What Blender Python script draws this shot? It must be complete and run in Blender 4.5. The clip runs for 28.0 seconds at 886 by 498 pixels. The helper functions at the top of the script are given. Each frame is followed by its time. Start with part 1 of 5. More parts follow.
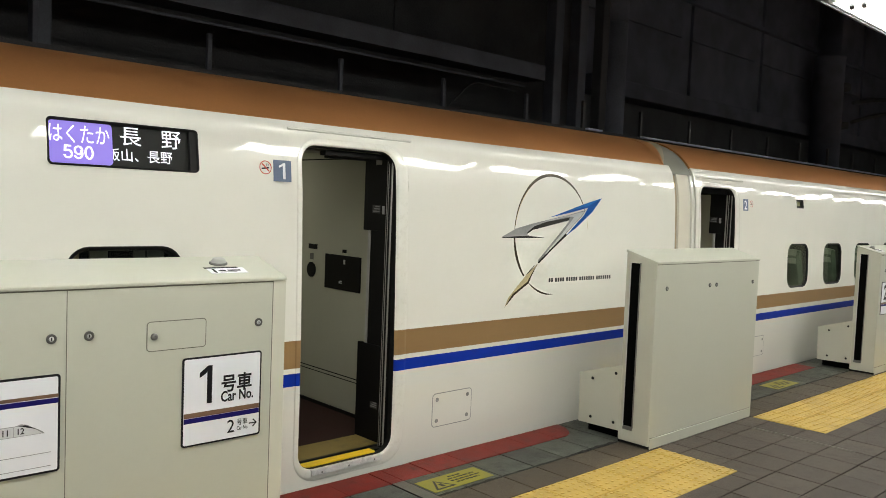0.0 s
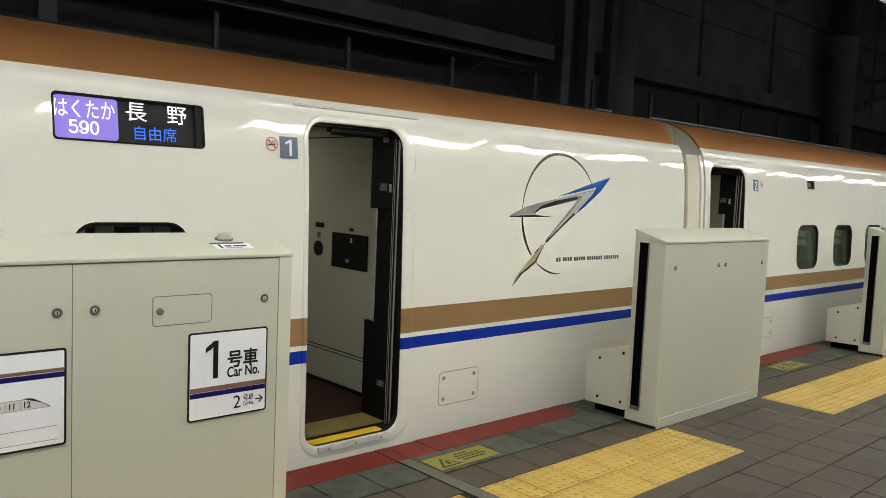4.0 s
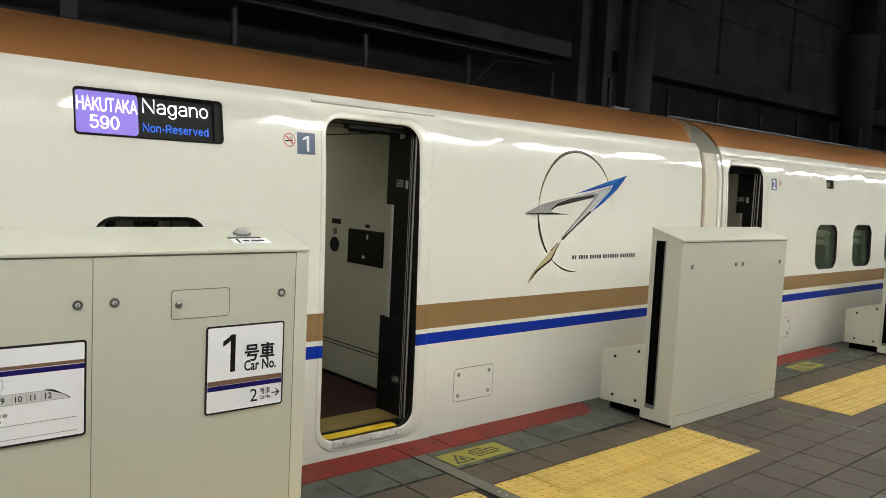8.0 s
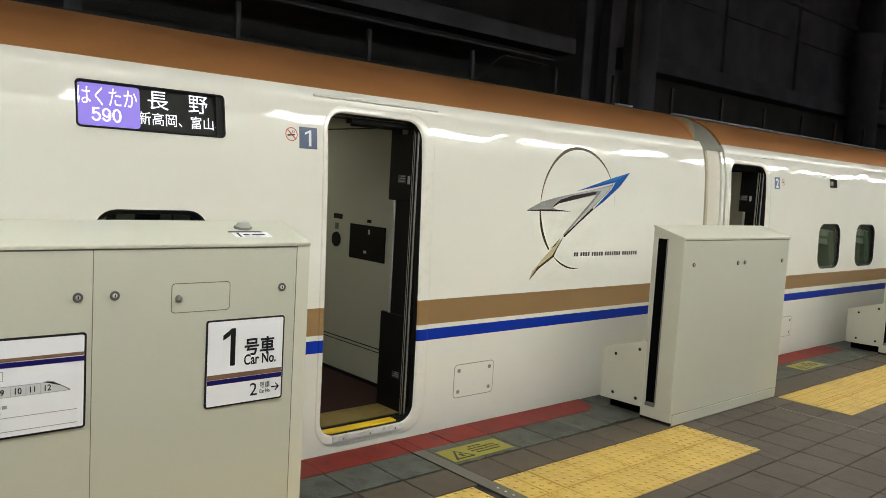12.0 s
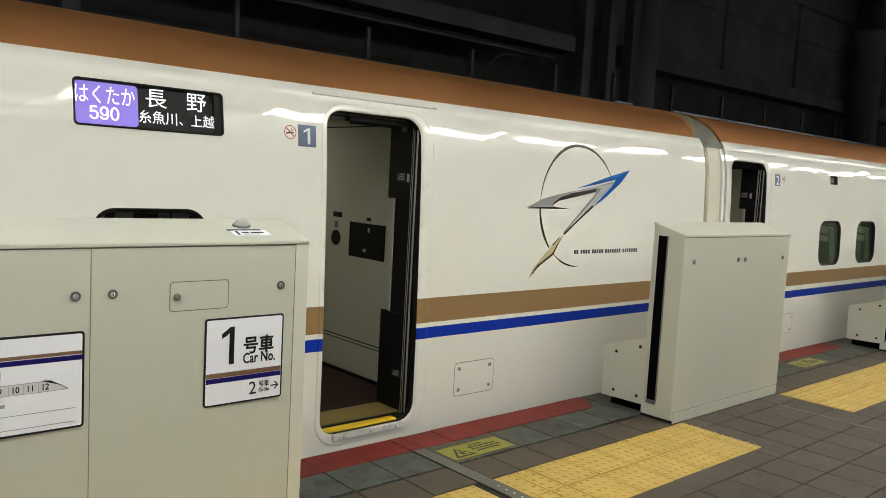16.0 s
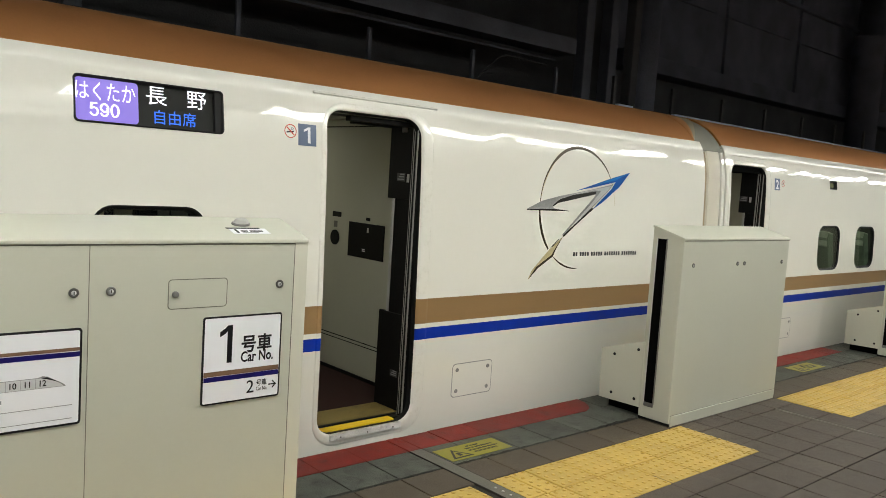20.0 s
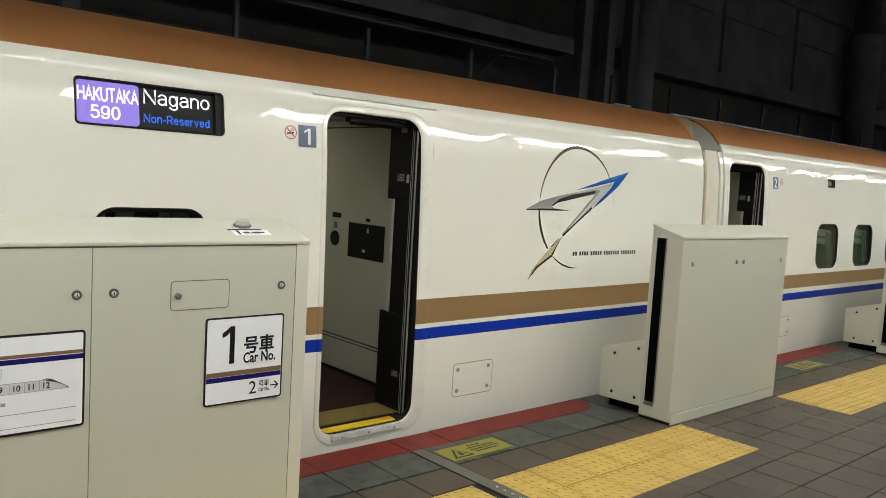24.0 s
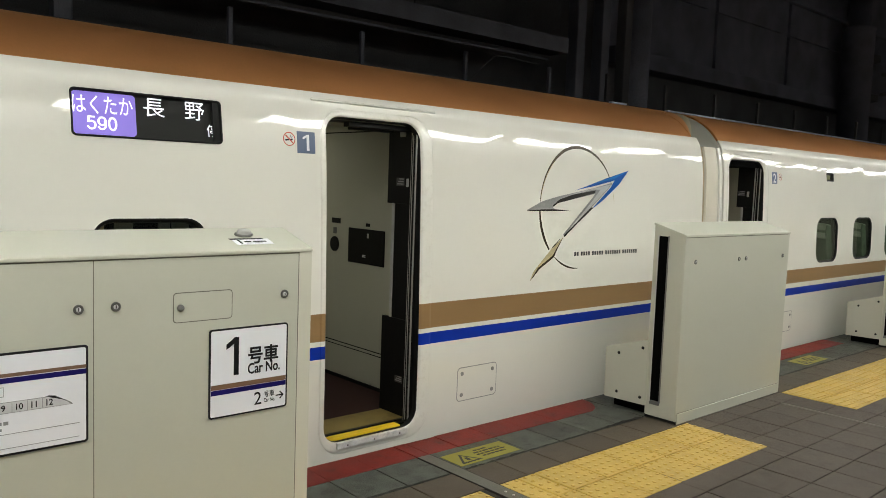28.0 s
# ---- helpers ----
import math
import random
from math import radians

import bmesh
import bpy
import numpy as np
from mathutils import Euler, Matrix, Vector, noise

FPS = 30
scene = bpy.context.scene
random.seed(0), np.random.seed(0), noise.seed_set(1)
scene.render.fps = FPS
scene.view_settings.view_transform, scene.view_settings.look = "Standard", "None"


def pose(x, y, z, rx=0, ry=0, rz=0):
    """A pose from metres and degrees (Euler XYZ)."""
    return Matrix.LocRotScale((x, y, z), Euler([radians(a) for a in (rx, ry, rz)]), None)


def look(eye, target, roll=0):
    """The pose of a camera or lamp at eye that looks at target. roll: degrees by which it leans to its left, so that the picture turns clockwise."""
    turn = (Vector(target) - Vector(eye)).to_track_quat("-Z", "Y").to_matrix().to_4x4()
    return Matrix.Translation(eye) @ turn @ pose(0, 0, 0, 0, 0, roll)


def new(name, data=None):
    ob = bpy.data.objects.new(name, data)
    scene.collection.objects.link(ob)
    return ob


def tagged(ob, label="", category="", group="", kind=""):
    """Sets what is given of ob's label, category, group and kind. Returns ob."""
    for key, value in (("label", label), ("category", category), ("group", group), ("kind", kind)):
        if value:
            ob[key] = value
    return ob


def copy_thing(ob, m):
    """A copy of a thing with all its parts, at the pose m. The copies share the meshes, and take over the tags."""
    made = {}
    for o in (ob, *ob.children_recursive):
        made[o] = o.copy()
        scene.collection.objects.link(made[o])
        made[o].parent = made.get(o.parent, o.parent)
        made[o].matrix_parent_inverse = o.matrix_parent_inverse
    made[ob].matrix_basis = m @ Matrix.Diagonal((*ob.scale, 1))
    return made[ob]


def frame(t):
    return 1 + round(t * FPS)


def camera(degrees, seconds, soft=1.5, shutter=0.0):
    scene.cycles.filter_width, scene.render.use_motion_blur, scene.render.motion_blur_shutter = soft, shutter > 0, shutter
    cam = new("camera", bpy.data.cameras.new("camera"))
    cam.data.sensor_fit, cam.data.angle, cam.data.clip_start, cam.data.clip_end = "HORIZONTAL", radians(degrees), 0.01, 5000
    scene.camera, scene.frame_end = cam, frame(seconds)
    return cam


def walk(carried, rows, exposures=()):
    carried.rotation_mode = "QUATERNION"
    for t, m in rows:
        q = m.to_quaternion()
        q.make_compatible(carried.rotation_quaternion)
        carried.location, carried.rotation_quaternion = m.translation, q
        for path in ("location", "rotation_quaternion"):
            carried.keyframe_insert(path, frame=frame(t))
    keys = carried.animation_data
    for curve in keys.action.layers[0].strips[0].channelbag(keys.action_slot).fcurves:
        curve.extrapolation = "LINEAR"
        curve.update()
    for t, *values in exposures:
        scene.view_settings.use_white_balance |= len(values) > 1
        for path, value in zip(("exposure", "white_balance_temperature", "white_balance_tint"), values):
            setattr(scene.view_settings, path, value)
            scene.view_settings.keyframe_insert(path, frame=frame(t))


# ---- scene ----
cam = camera(58.8, 28.0, soft=0.9)
PATH = [
    (0, (-4.961, -2.957, 1.682), (-3.595, -1.501, 1.569), 2.3),
    (0.5, (-4.955, -2.952, 1.688), (-3.581, -1.503, 1.578), 2.5),
    (1, (-4.937, -2.951, 1.678), (-3.562, -1.503, 1.564), 2.6),
    (1.5, (-4.931, -2.946, 1.663), (-3.554, -1.502, 1.527), 2.2),
    (2, (-4.931, -2.944, 1.665), (-3.554, -1.5, 1.52), 2.3),
    (2.5, (-4.938, -2.951, 1.666), (-3.566, -1.503, 1.515), 2.3),
    (3, (-4.941, -2.945, 1.662), (-3.571, -1.495, 1.509), 2.3),
    (3.5, (-4.942, -2.945, 1.657), (-3.58, -1.489, 1.501), 2.4),
    (5.5, (-4.942, -2.94, 1.654), (-3.617, -1.451, 1.492), 2.5),
    (6, (-4.941, -2.943, 1.654), (-3.617, -1.454, 1.492), 2.5),
    (6.5, (-4.941, -2.94, 1.651), (-3.618, -1.449, 1.487), 2.6),
    (7, (-4.942, -2.947, 1.65), (-3.619, -1.456, 1.485), 2.6),
    (7.5, (-4.945, -2.944, 1.648), (-3.621, -1.454, 1.482), 2.7),
    (8, (-4.951, -2.948, 1.648), (-3.629, -1.457, 1.482), 2.8),
    (8.5, (-4.955, -2.946, 1.655), (-3.632, -1.456, 1.484), 2.9),
    (9, (-4.95, -2.944, 1.649), (-3.627, -1.453, 1.48), 2.9),
    (9.5, (-4.946, -2.935, 1.652), (-3.624, -1.444, 1.481), 3.0),
    (10, (-4.947, -2.936, 1.648), (-3.626, -1.444, 1.477), 3.0),
    (10.5, (-4.941, -2.948, 1.647), (-3.624, -1.453, 1.476), 3.0),
    (11, (-4.936, -2.943, 1.65), (-3.618, -1.449, 1.475), 3.2),
    (11.5, (-4.942, -2.947, 1.648), (-3.625, -1.453, 1.472), 3.2),
    (12, (-4.943, -2.949, 1.648), (-3.625, -1.454, 1.471), 3.3),
    (12.5, (-4.945, -2.953, 1.646), (-3.628, -1.458, 1.471), 3.3),
    (14.5, (-4.931, -2.926, 1.643), (-3.613, -1.433, 1.46), 3.1),
    (15, (-4.936, -2.942, 1.645), (-3.62, -1.446, 1.461), 3.1),
    (15.5, (-4.936, -2.933, 1.643), (-3.62, -1.438, 1.46), 3.1),
    (16, (-4.931, -2.942, 1.641), (-3.614, -1.447, 1.461), 3.1),
    (16.5, (-4.932, -2.94, 1.649), (-3.614, -1.448, 1.464), 3.3),
    (17, (-4.933, -2.94, 1.642), (-3.612, -1.449, 1.459), 3.3),
    (17.5, (-4.939, -2.947, 1.643), (-3.617, -1.458, 1.463), 3.4),
    (18, (-4.945, -2.948, 1.644), (-3.622, -1.459, 1.465), 3.5),
    (18.5, (-4.946, -2.954, 1.642), (-3.625, -1.463, 1.467), 3.5),
    (19, (-4.935, -2.94, 1.644), (-3.613, -1.449, 1.467), 3.6),
    (19.5, (-4.931, -2.937, 1.643), (-3.611, -1.445, 1.464), 3.6),
    (20, (-4.93, -2.938, 1.638), (-3.611, -1.445, 1.461), 3.7),
    (20.5, (-4.933, -2.934, 1.647), (-3.614, -1.442, 1.464), 3.8),
    (21, (-4.933, -2.942, 1.644), (-3.614, -1.45, 1.461), 3.4),
    (21.5, (-4.936, -2.945, 1.641), (-3.617, -1.453, 1.461), 3.1),
    (23.5, (-4.945, -2.951, 1.639), (-3.623, -1.46, 1.462), 3.3),
    (24, (-4.947, -2.939, 1.638), (-3.625, -1.449, 1.462), 3.4),
    (24.5, (-4.941, -2.947, 1.642), (-3.621, -1.455, 1.464), 3.5),
    (25, (-4.94, -2.946, 1.637), (-3.622, -1.453, 1.46), 3.5),
    (25.5, (-4.941, -2.945, 1.638), (-3.622, -1.453, 1.461), 3.6),
    (26, (-4.945, -2.944, 1.639), (-3.625, -1.452, 1.464), 3.6),
    (26.5, (-4.943, -2.947, 1.637), (-3.624, -1.454, 1.466), 3.6),
    (27, (-4.933, -2.942, 1.632), (-3.612, -1.45, 1.464), 3.5),
    (27.5, (-4.928, -2.933, 1.639), (-3.61, -1.439, 1.469), 2.6),
    (28, (-4.947, -2.892, 1.648), (-3.619, -1.407, 1.476), 2.1),
]
walk(cam, [(t, look(eye, target, roll)) for t, eye, target, roll in PATH],
     exposures=[(0.0, 0.045, 6600, 10), (1.2, 0.025, 6820, 10), (2.0, -0.105, 6820, 10), (3.3, -0.095, 6600, 10), (5.8, 0.005, 6600, 10), (7.0, 0.015, 6600, 10), (12.2, 0.015, 6600, 10), (15.0, 0.045, 6600, 10), (16.0, -0.055, 6600, 10), (19.0, -0.035, 6600, 10), (20.0, 0.005, 6600, 10), (21.5, -0.015, 6600, 10), (24.0, -0.03, 6600, 10), (25.0, -0.005, 6600, 10), (26.5, -0.045, 6600, 10), (28.0, -0.105, 6600, 10)])

# ---- light: a night station lit by rows of tubes over the platform, plus added fill panels ----
LAMP_Z = 3.02
TUBE_LIGHT = 25.5
world = bpy.data.worlds.new("night")
scene.world = world
world.use_nodes = True
world.node_tree.nodes["Background"].inputs[0].default_value = (0.35, 0.42, 0.6, 1)
world.node_tree.nodes["Background"].inputs[1].default_value = 0.006
scene.view_settings.exposure = 0.0


# ---- materials ----
def nodes_of(name):
    m = bpy.data.materials.new(name)
    m.use_nodes = True
    nt = m.node_tree
    return m, nt, nt.nodes["Principled BSDF"]


def surface(name, colour, rough=0.5, metal=0.0, vary=0.08, scale=6.0, fine=90.0, bump=0.02, coat=0.0, per_piece=0.0, dirt=None, dirt_amount=0.0):
    """Painted, stone or metal surface with variation at two scales, at real-world size."""
    m, nt, p = nodes_of(name)
    n, l = nt.nodes, nt.links
    tc = n.new("ShaderNodeNewGeometry")
    big = n.new("ShaderNodeTexNoise")
    big.inputs["Scale"].default_value, big.inputs["Detail"].default_value = scale, 5
    small = n.new("ShaderNodeTexNoise")
    small.inputs["Scale"].default_value, small.inputs["Detail"].default_value = fine, 3
    l.new(tc.outputs["Position"], big.inputs["Vector"])
    l.new(tc.outputs["Position"], small.inputs["Vector"])
    both = n.new("ShaderNodeMath")
    both.operation = "MULTIPLY_ADD"
    both.inputs[1].default_value = 0.4
    l.new(small.outputs["Fac"], both.inputs[0])
    l.new(big.outputs["Fac"], both.inputs[2])
    ramp = n.new("ShaderNodeMapRange")
    ramp.inputs["From Min"].default_value, ramp.inputs["From Max"].default_value = 0.45, 0.95
    ramp.inputs["To Min"].default_value, ramp.inputs["To Max"].default_value = 1 - vary, 1 + vary
    l.new(both.outputs[0], ramp.inputs["Value"])
    mul = n.new("ShaderNodeMix")
    mul.data_type, mul.blend_type = "RGBA", "MULTIPLY"
    mul.inputs[0].default_value = 1.0
    mul.inputs[6].default_value = (*colour, 1)
    grey = n.new("ShaderNodeCombineColor")
    last = ramp.outputs[0]
    if per_piece:
        info = n.new("ShaderNodeObjectInfo")
        pr = n.new("ShaderNodeMapRange")
        pr.inputs["To Min"].default_value, pr.inputs["To Max"].default_value = 1 - per_piece, 1 + per_piece
        l.new(info.outputs["Random"], pr.inputs["Value"])
        mm = n.new("ShaderNodeMath")
        mm.operation = "MULTIPLY"
        l.new(ramp.outputs[0], mm.inputs[0])
        l.new(pr.outputs[0], mm.inputs[1])
        last = mm.outputs[0]
    for i in range(3):
        l.new(last, grey.inputs[i])
    l.new(grey.outputs[0], mul.inputs[7])
    base = mul.outputs[2]
    if dirt:
        stain = n.new("ShaderNodeTexNoise")
        stain.inputs["Scale"].default_value, stain.inputs["Detail"].default_value, stain.inputs["Roughness"].default_value = scale * 1.7, 8, 0.7
        l.new(tc.outputs["Position"], stain.inputs["Vector"])
        sr = n.new("ShaderNodeMapRange")
        sr.inputs["From Min"].default_value, sr.inputs["From Max"].default_value = 0.52, 0.72
        sr.inputs["To Max"].default_value = dirt_amount
        l.new(stain.outputs["Fac"], sr.inputs["Value"])
        mixd = n.new("ShaderNodeMix")
        mixd.data_type = "RGBA"
        mixd.inputs[7].default_value = (*dirt, 1)
        l.new(sr.outputs[0], mixd.inputs[0])
        l.new(base, mixd.inputs[6])
        base = mixd.outputs[2]
    l.new(base, p.inputs["Base Color"])
    rr = n.new("ShaderNodeMapRange")
    rr.inputs["To Min"].default_value, rr.inputs["To Max"].default_value = max(rough - 0.06, 0.02), rough + 0.08
    l.new(big.outputs["Fac"], rr.inputs["Value"])
    l.new(rr.outputs[0], p.inputs["Roughness"])
    p.inputs["Metallic"].default_value = metal
    p.inputs["Coat Weight"].default_value = coat
    p.inputs["Coat Roughness"].default_value = 0.03
    if bump:
        b = n.new("ShaderNodeBump")
        b.inputs["Strength"].default_value, b.inputs["Distance"].default_value = 1.0, bump * 0.02
        l.new(small.outputs["Fac"], b.inputs["Height"])
        l.new(b.outputs[0], p.inputs["Normal"])
    return m


def glow(name, colour, strength):
    m, nt, p = nodes_of(name)
    p.inputs["Base Color"].default_value = (*[c * 0.5 for c in colour], 1)
    p.inputs["Emission Color"].default_value = (*colour, 1)
    p.inputs["Emission Strength"].default_value = strength
    p.inputs["Roughness"].default_value = 0.4
    return m


def glassy(name, colour, rough=0.02):
    m, nt, p = nodes_of(name)
    p.inputs["Base Color"].default_value = (*colour, 1)
    p.inputs["Roughness"].default_value = rough
    p.inputs["Transmission Weight"].default_value = 1.0
    p.inputs["IOR"].default_value = 1.45
    return m


def wavy(m, scale, depth):
    """Slight unevenness of thin sheet metal, seen in its reflections."""
    nt = m.node_tree
    n, l = nt.nodes, nt.links
    g = n.new("ShaderNodeNewGeometry")
    t = n.new("ShaderNodeTexNoise")
    t.inputs["Scale"].default_value, t.inputs["Detail"].default_value = scale, 1.0
    l.new(g.outputs["Position"], t.inputs["Vector"])
    b = n.new("ShaderNodeBump")
    b.inputs["Strength"].default_value, b.inputs["Distance"].default_value = 1.0, depth
    l.new(t.outputs["Fac"], b.inputs["Height"])
    l.new(b.outputs[0], n["Principled BSDF"].inputs["Normal"])
    l.new(b.outputs[0], n["Principled BSDF"].inputs["Coat Normal"])


WHITE_PAINT = surface("train_white_paint", (0.83, 0.815, 0.745), 0.5, 0, 0.012, 1.2, 30, 0.0, coat=1.0)
SURROUND_PAINT = surface("door_surround_white_paint", (0.83, 0.815, 0.745), 0.5, 0, 0.012, 14, 60, 0.0, coat=1.0, dirt=(0.42, 0.36, 0.26), dirt_amount=0.22)
for m in (WHITE_PAINT, SURROUND_PAINT):
    wavy(m, 2.2, 0.010)
    m.node_tree.nodes["Principled BSDF"].inputs["Specular IOR Level"].default_value = 0.0
    m.node_tree.nodes["Principled BSDF"].inputs["Coat IOR"].default_value = 1.7
    m.node_tree.nodes["Principled BSDF"].inputs["Coat Roughness"].default_value = 0.035
COPPER_PAINT = surface("train_copper_paint", (0.60, 0.268, 0.10), 0.42, 0.64, 0.06, 1.5, 60, 0.0)
STRIPE_COPPER = surface("stripe_copper_paint", (0.36, 0.222, 0.10), 0.36, 0.25, 0.04, 2, 60, 0.0, coat=0.2)
STRIPE_BLUE = surface("stripe_blue_paint", (0.003, 0.032, 0.37), 0.4, 0, 0.04, 2, 60, 0.0, coat=0.15)
RUBBER = surface("black_rubber", (0.008, 0.008, 0.008), 0.5, 0, 0.2, 8, 80, 0.02)
BLACK_PANEL = surface("black_plastic_panel", (0.0055, 0.005, 0.005), 0.5, 0, 0.15, 6, 120, 0.03)
HOOD_CREAM = surface("hood_cream_sheet", (0.66, 0.62, 0.52), 0.5, 0, 0.05, 3, 60, 0.05)
HOOD_TAN = surface("hood_tan_sheet", (0.31, 0.245, 0.15), 0.6, 0, 0.08, 3, 60, 0.05)
HOOD_PALE = surface("hood_pale_tan_sheet", (0.30, 0.255, 0.175), 0.5, 0, 0.08, 3, 60, 0.03)
HOOD_GREY = surface("hood_grey_sheet", (0.205, 0.20, 0.165), 0.6, 0, 0.1, 3, 60, 0.05)
CABIN_GREY = surface("vestibule_grey_laminate", (0.52, 0.522, 0.432), 0.6, 0, 0.03, 2, 80, 0.02)
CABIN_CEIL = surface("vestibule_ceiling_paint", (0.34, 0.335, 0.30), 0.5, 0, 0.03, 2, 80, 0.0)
CABIN_FLOOR = surface("vestibule_maroon_floor", (0.034, 0.0145, 0.012), 0.75, 0, 0.2, 5, 160, 0.05)
MUSTARD = surface("mustard_step_mat", (0.215, 0.155, 0.042), 0.7, 0, 0.18, 5, 200, 0.1, dirt=(0.08, 0.06, 0.03), dirt_amount=0.5)
STEP_YELLOW = surface("bright_yellow_edge", (0.75, 0.5, 0.02), 0.4, 0, 0.06, 6, 90, 0.02)
STEEL = surface("brushed_steel", (0.55, 0.55, 0.54), 0.4, 0.35, 0.12, 8, 160, 0.04)
SILL_STEEL = surface("scuffed_sill_steel", (0.74, 0.74, 0.71), 0.38, 0.2, 0.2, 14, 160, 0.06, dirt=(0.3, 0.29, 0.27), dirt_amount=0.5)
DOOR_TRIM = surface("door_edge_pale_metal", (0.40, 0.39, 0.37), 0.4, 0.2, 0.1, 8, 160, 0.02)
FASTENER = surface("fastener_steel", (0.30, 0.30, 0.285), 0.45, 0.4, 0.15, 8, 160, 0.03)
STICKER_DARK = surface("label_dark_film", (0.05, 0.05, 0.048), 0.4, 0, 0.1, 6, 90, 0.0)
STICKER_PALE = surface("label_pale_film", (0.46, 0.46, 0.45), 0.4, 0, 0.1, 6, 90, 0.0)
DULL_STEEL = surface("dull_steel", (0.20, 0.20, 0.19), 0.45, 0.7, 0.15, 8, 160, 0.05)
DOME_GREY = surface("sensor_dome_grey_plastic", (0.42, 0.42, 0.40), 0.3, 0.1, 0.1, 8, 160, 0.02, coat=0.3)
LOCK_DARK = surface("lock_dark_steel", (0.11, 0.11, 0.10), 0.45, 0.5, 0.15, 8, 160, 0.05)
GATE_PAINT = surface("gate_cream_paint", (0.526, 0.528, 0.445), 0.36, 0, 0.02, 1.2, 60, 0.0, coat=0.1)
# dark tone for joint lines, with their shadow put into the colour
GATE_EDGE = surface("gate_joint_shadow_tone", (0.15, 0.145, 0.115), 0.7, 0, 0.1, 6, 90, 0.0)
PANEL_SEAM = surface("panel_seam_grey", (0.33, 0.33, 0.31), 0.6, 0, 0.1, 6, 90, 0.0)
SLOT_BLACK = surface("slot_black", (0.002, 0.002, 0.002), 0.9, 0, 0.1, 6, 60, 0.0)
SLOT_BLACK.node_tree.nodes["Principled BSDF"].inputs["Specular IOR Level"].default_value = 0.05
SIGN_WHITE = surface("sign_white_film", (0.83, 0.835, 0.88), 0.35, 0, 0.012, 3, 60, 0.0)
SIGN_BLACK = surface("sign_black_ink", (0.012, 0.012, 0.014), 0.4, 0, 0.05, 6, 60, 0.0)
SIGN_GREY = surface("sign_grey_ink", (0.30, 0.30, 0.31), 0.4, 0, 0.05, 6, 60, 0.0)
SIGN_COPPER = surface("sign_copper_ink", (0.19, 0.11, 0.065), 0.4, 0, 0.04, 6, 60, 0.0)
SIGN_NAVY = surface("sign_navy_ink", (0.012, 0.009, 0.12), 0.4, 0, 0.04, 6, 60, 0.0)
SIGN_SLATE = surface("sign_slate_blue_film", (0.11, 0.15, 0.24), 0.35, 0, 0.03, 6, 60, 0.0)
SIGN_RED = surface("sign_red_ink", (0.55, 0.06, 0.04), 0.4, 0, 0.04, 6, 60, 0.0)
TILE_GREY = surface("platform_grey_tile", (0.073, 0.058, 0.047), 0.62, 0, 0.2, 4, 220, 0.16, per_piece=0.14, dirt=(0.033, 0.028, 0.022), dirt_amount=0.65)
TILE_BROWN = surface("platform_brown_tile", (0.076, 0.060, 0.043), 0.62, 0, 0.2, 5, 200, 0.15, per_piece=0.12, dirt=(0.045, 0.036, 0.026), dirt_amount=0.6)
SLAB_GREEN = surface("edge_slate_slab", (0.084, 0.091, 0.078), 0.65, 0, 0.42, 6, 120, 0.4, per_piece=0.18, dirt=(0.028, 0.029, 0.024), dirt_amount=0.85)
SLAB_RED = surface("red_edge_coating", (0.195, 0.022, 0.0155), 0.6, 0, 0.22, 6, 160, 0.15, per_piece=0.06, dirt=(0.07, 0.024, 0.018), dirt_amount=0.85)
TACTILE = surface("tactile_yellow_tile", (0.51, 0.347, 0.080), 0.5, 0, 0.13, 5, 160, 0.12, per_piece=0.07, dirt=(0.36, 0.225, 0.06), dirt_amount=0.6)
# stud shading in colour: darker foot ring, worn tip lightened like a highlight
TACTILE_FOOT = surface("tactile_shaded_stud_foot", (0.41, 0.268, 0.06), 0.55, 0, 0.2, 12, 160, 0.05)
TACTILE_TIP = surface("tactile_worn_glint_tip", (0.57, 0.387, 0.092), 0.28, 0, 0.1, 20, 160, 0.05)
GROUT = surface("dark_grout", (0.022, 0.019, 0.016), 0.85, 0, 0.25, 10, 200, 0.2)
GRIME = surface("joint_dirt", (0.02, 0.018, 0.015), 0.9, 0, 0.4, 14, 200, 0.3)
GROUT_LIGHT = surface("pale_mortar_line", (0.20, 0.19, 0.17), 0.8, 0, 0.35, 10, 200, 0.2)
CHANNEL = surface("grey_metal_channel", (0.125, 0.12, 0.102), 0.6, 0.1, 0.15, 8, 160, 0.1)
WARN_YELLOW = surface("warning_yellow_film", (0.27, 0.245, 0.02), 0.5, 0, 0.12, 8, 160, 0.05, dirt=(0.2, 0.19, 0.04), dirt_amount=0.5)
CONCRETE = surface("dark_concrete", (0.095, 0.095, 0.10), 0.85, 0, 0.3, 1.5, 40, 0.4)
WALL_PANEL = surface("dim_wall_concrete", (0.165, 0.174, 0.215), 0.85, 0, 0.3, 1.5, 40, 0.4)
GATE_END = surface("gate_end_cream_paint", (0.62, 0.607, 0.515), 0.32, 0, 0.02, 1.2, 60, 0.0, coat=0.1)
DARK_STEEL = surface("dark_structure_paint", (0.13, 0.136, 0.165), 0.6, 0.2, 0.25, 2, 40, 0.1)
PALE_POST = surface("pale_galvanised_post", (0.095, 0.092, 0.092), 0.45, 0.6, 0.15, 6, 60, 0.05)
CONDUIT_BLUE = surface("pale_blue_conduit", (0.62, 0.68, 0.85), 0.3, 0.2, 0.15, 6, 60, 0.02)
TUBE = glow("fluorescent_tube", (0.955, 0.97, 0.91), TUBE_LIGHT)
ROOF_TUBE = glow("roof_tube", (0.955, 0.97, 0.91), 8.5)
# added soft fill from behind the camera, not a known fixture
BACK_FILL = glow("unseen_fill_panel", (0.955, 0.97, 0.90), 1.6)
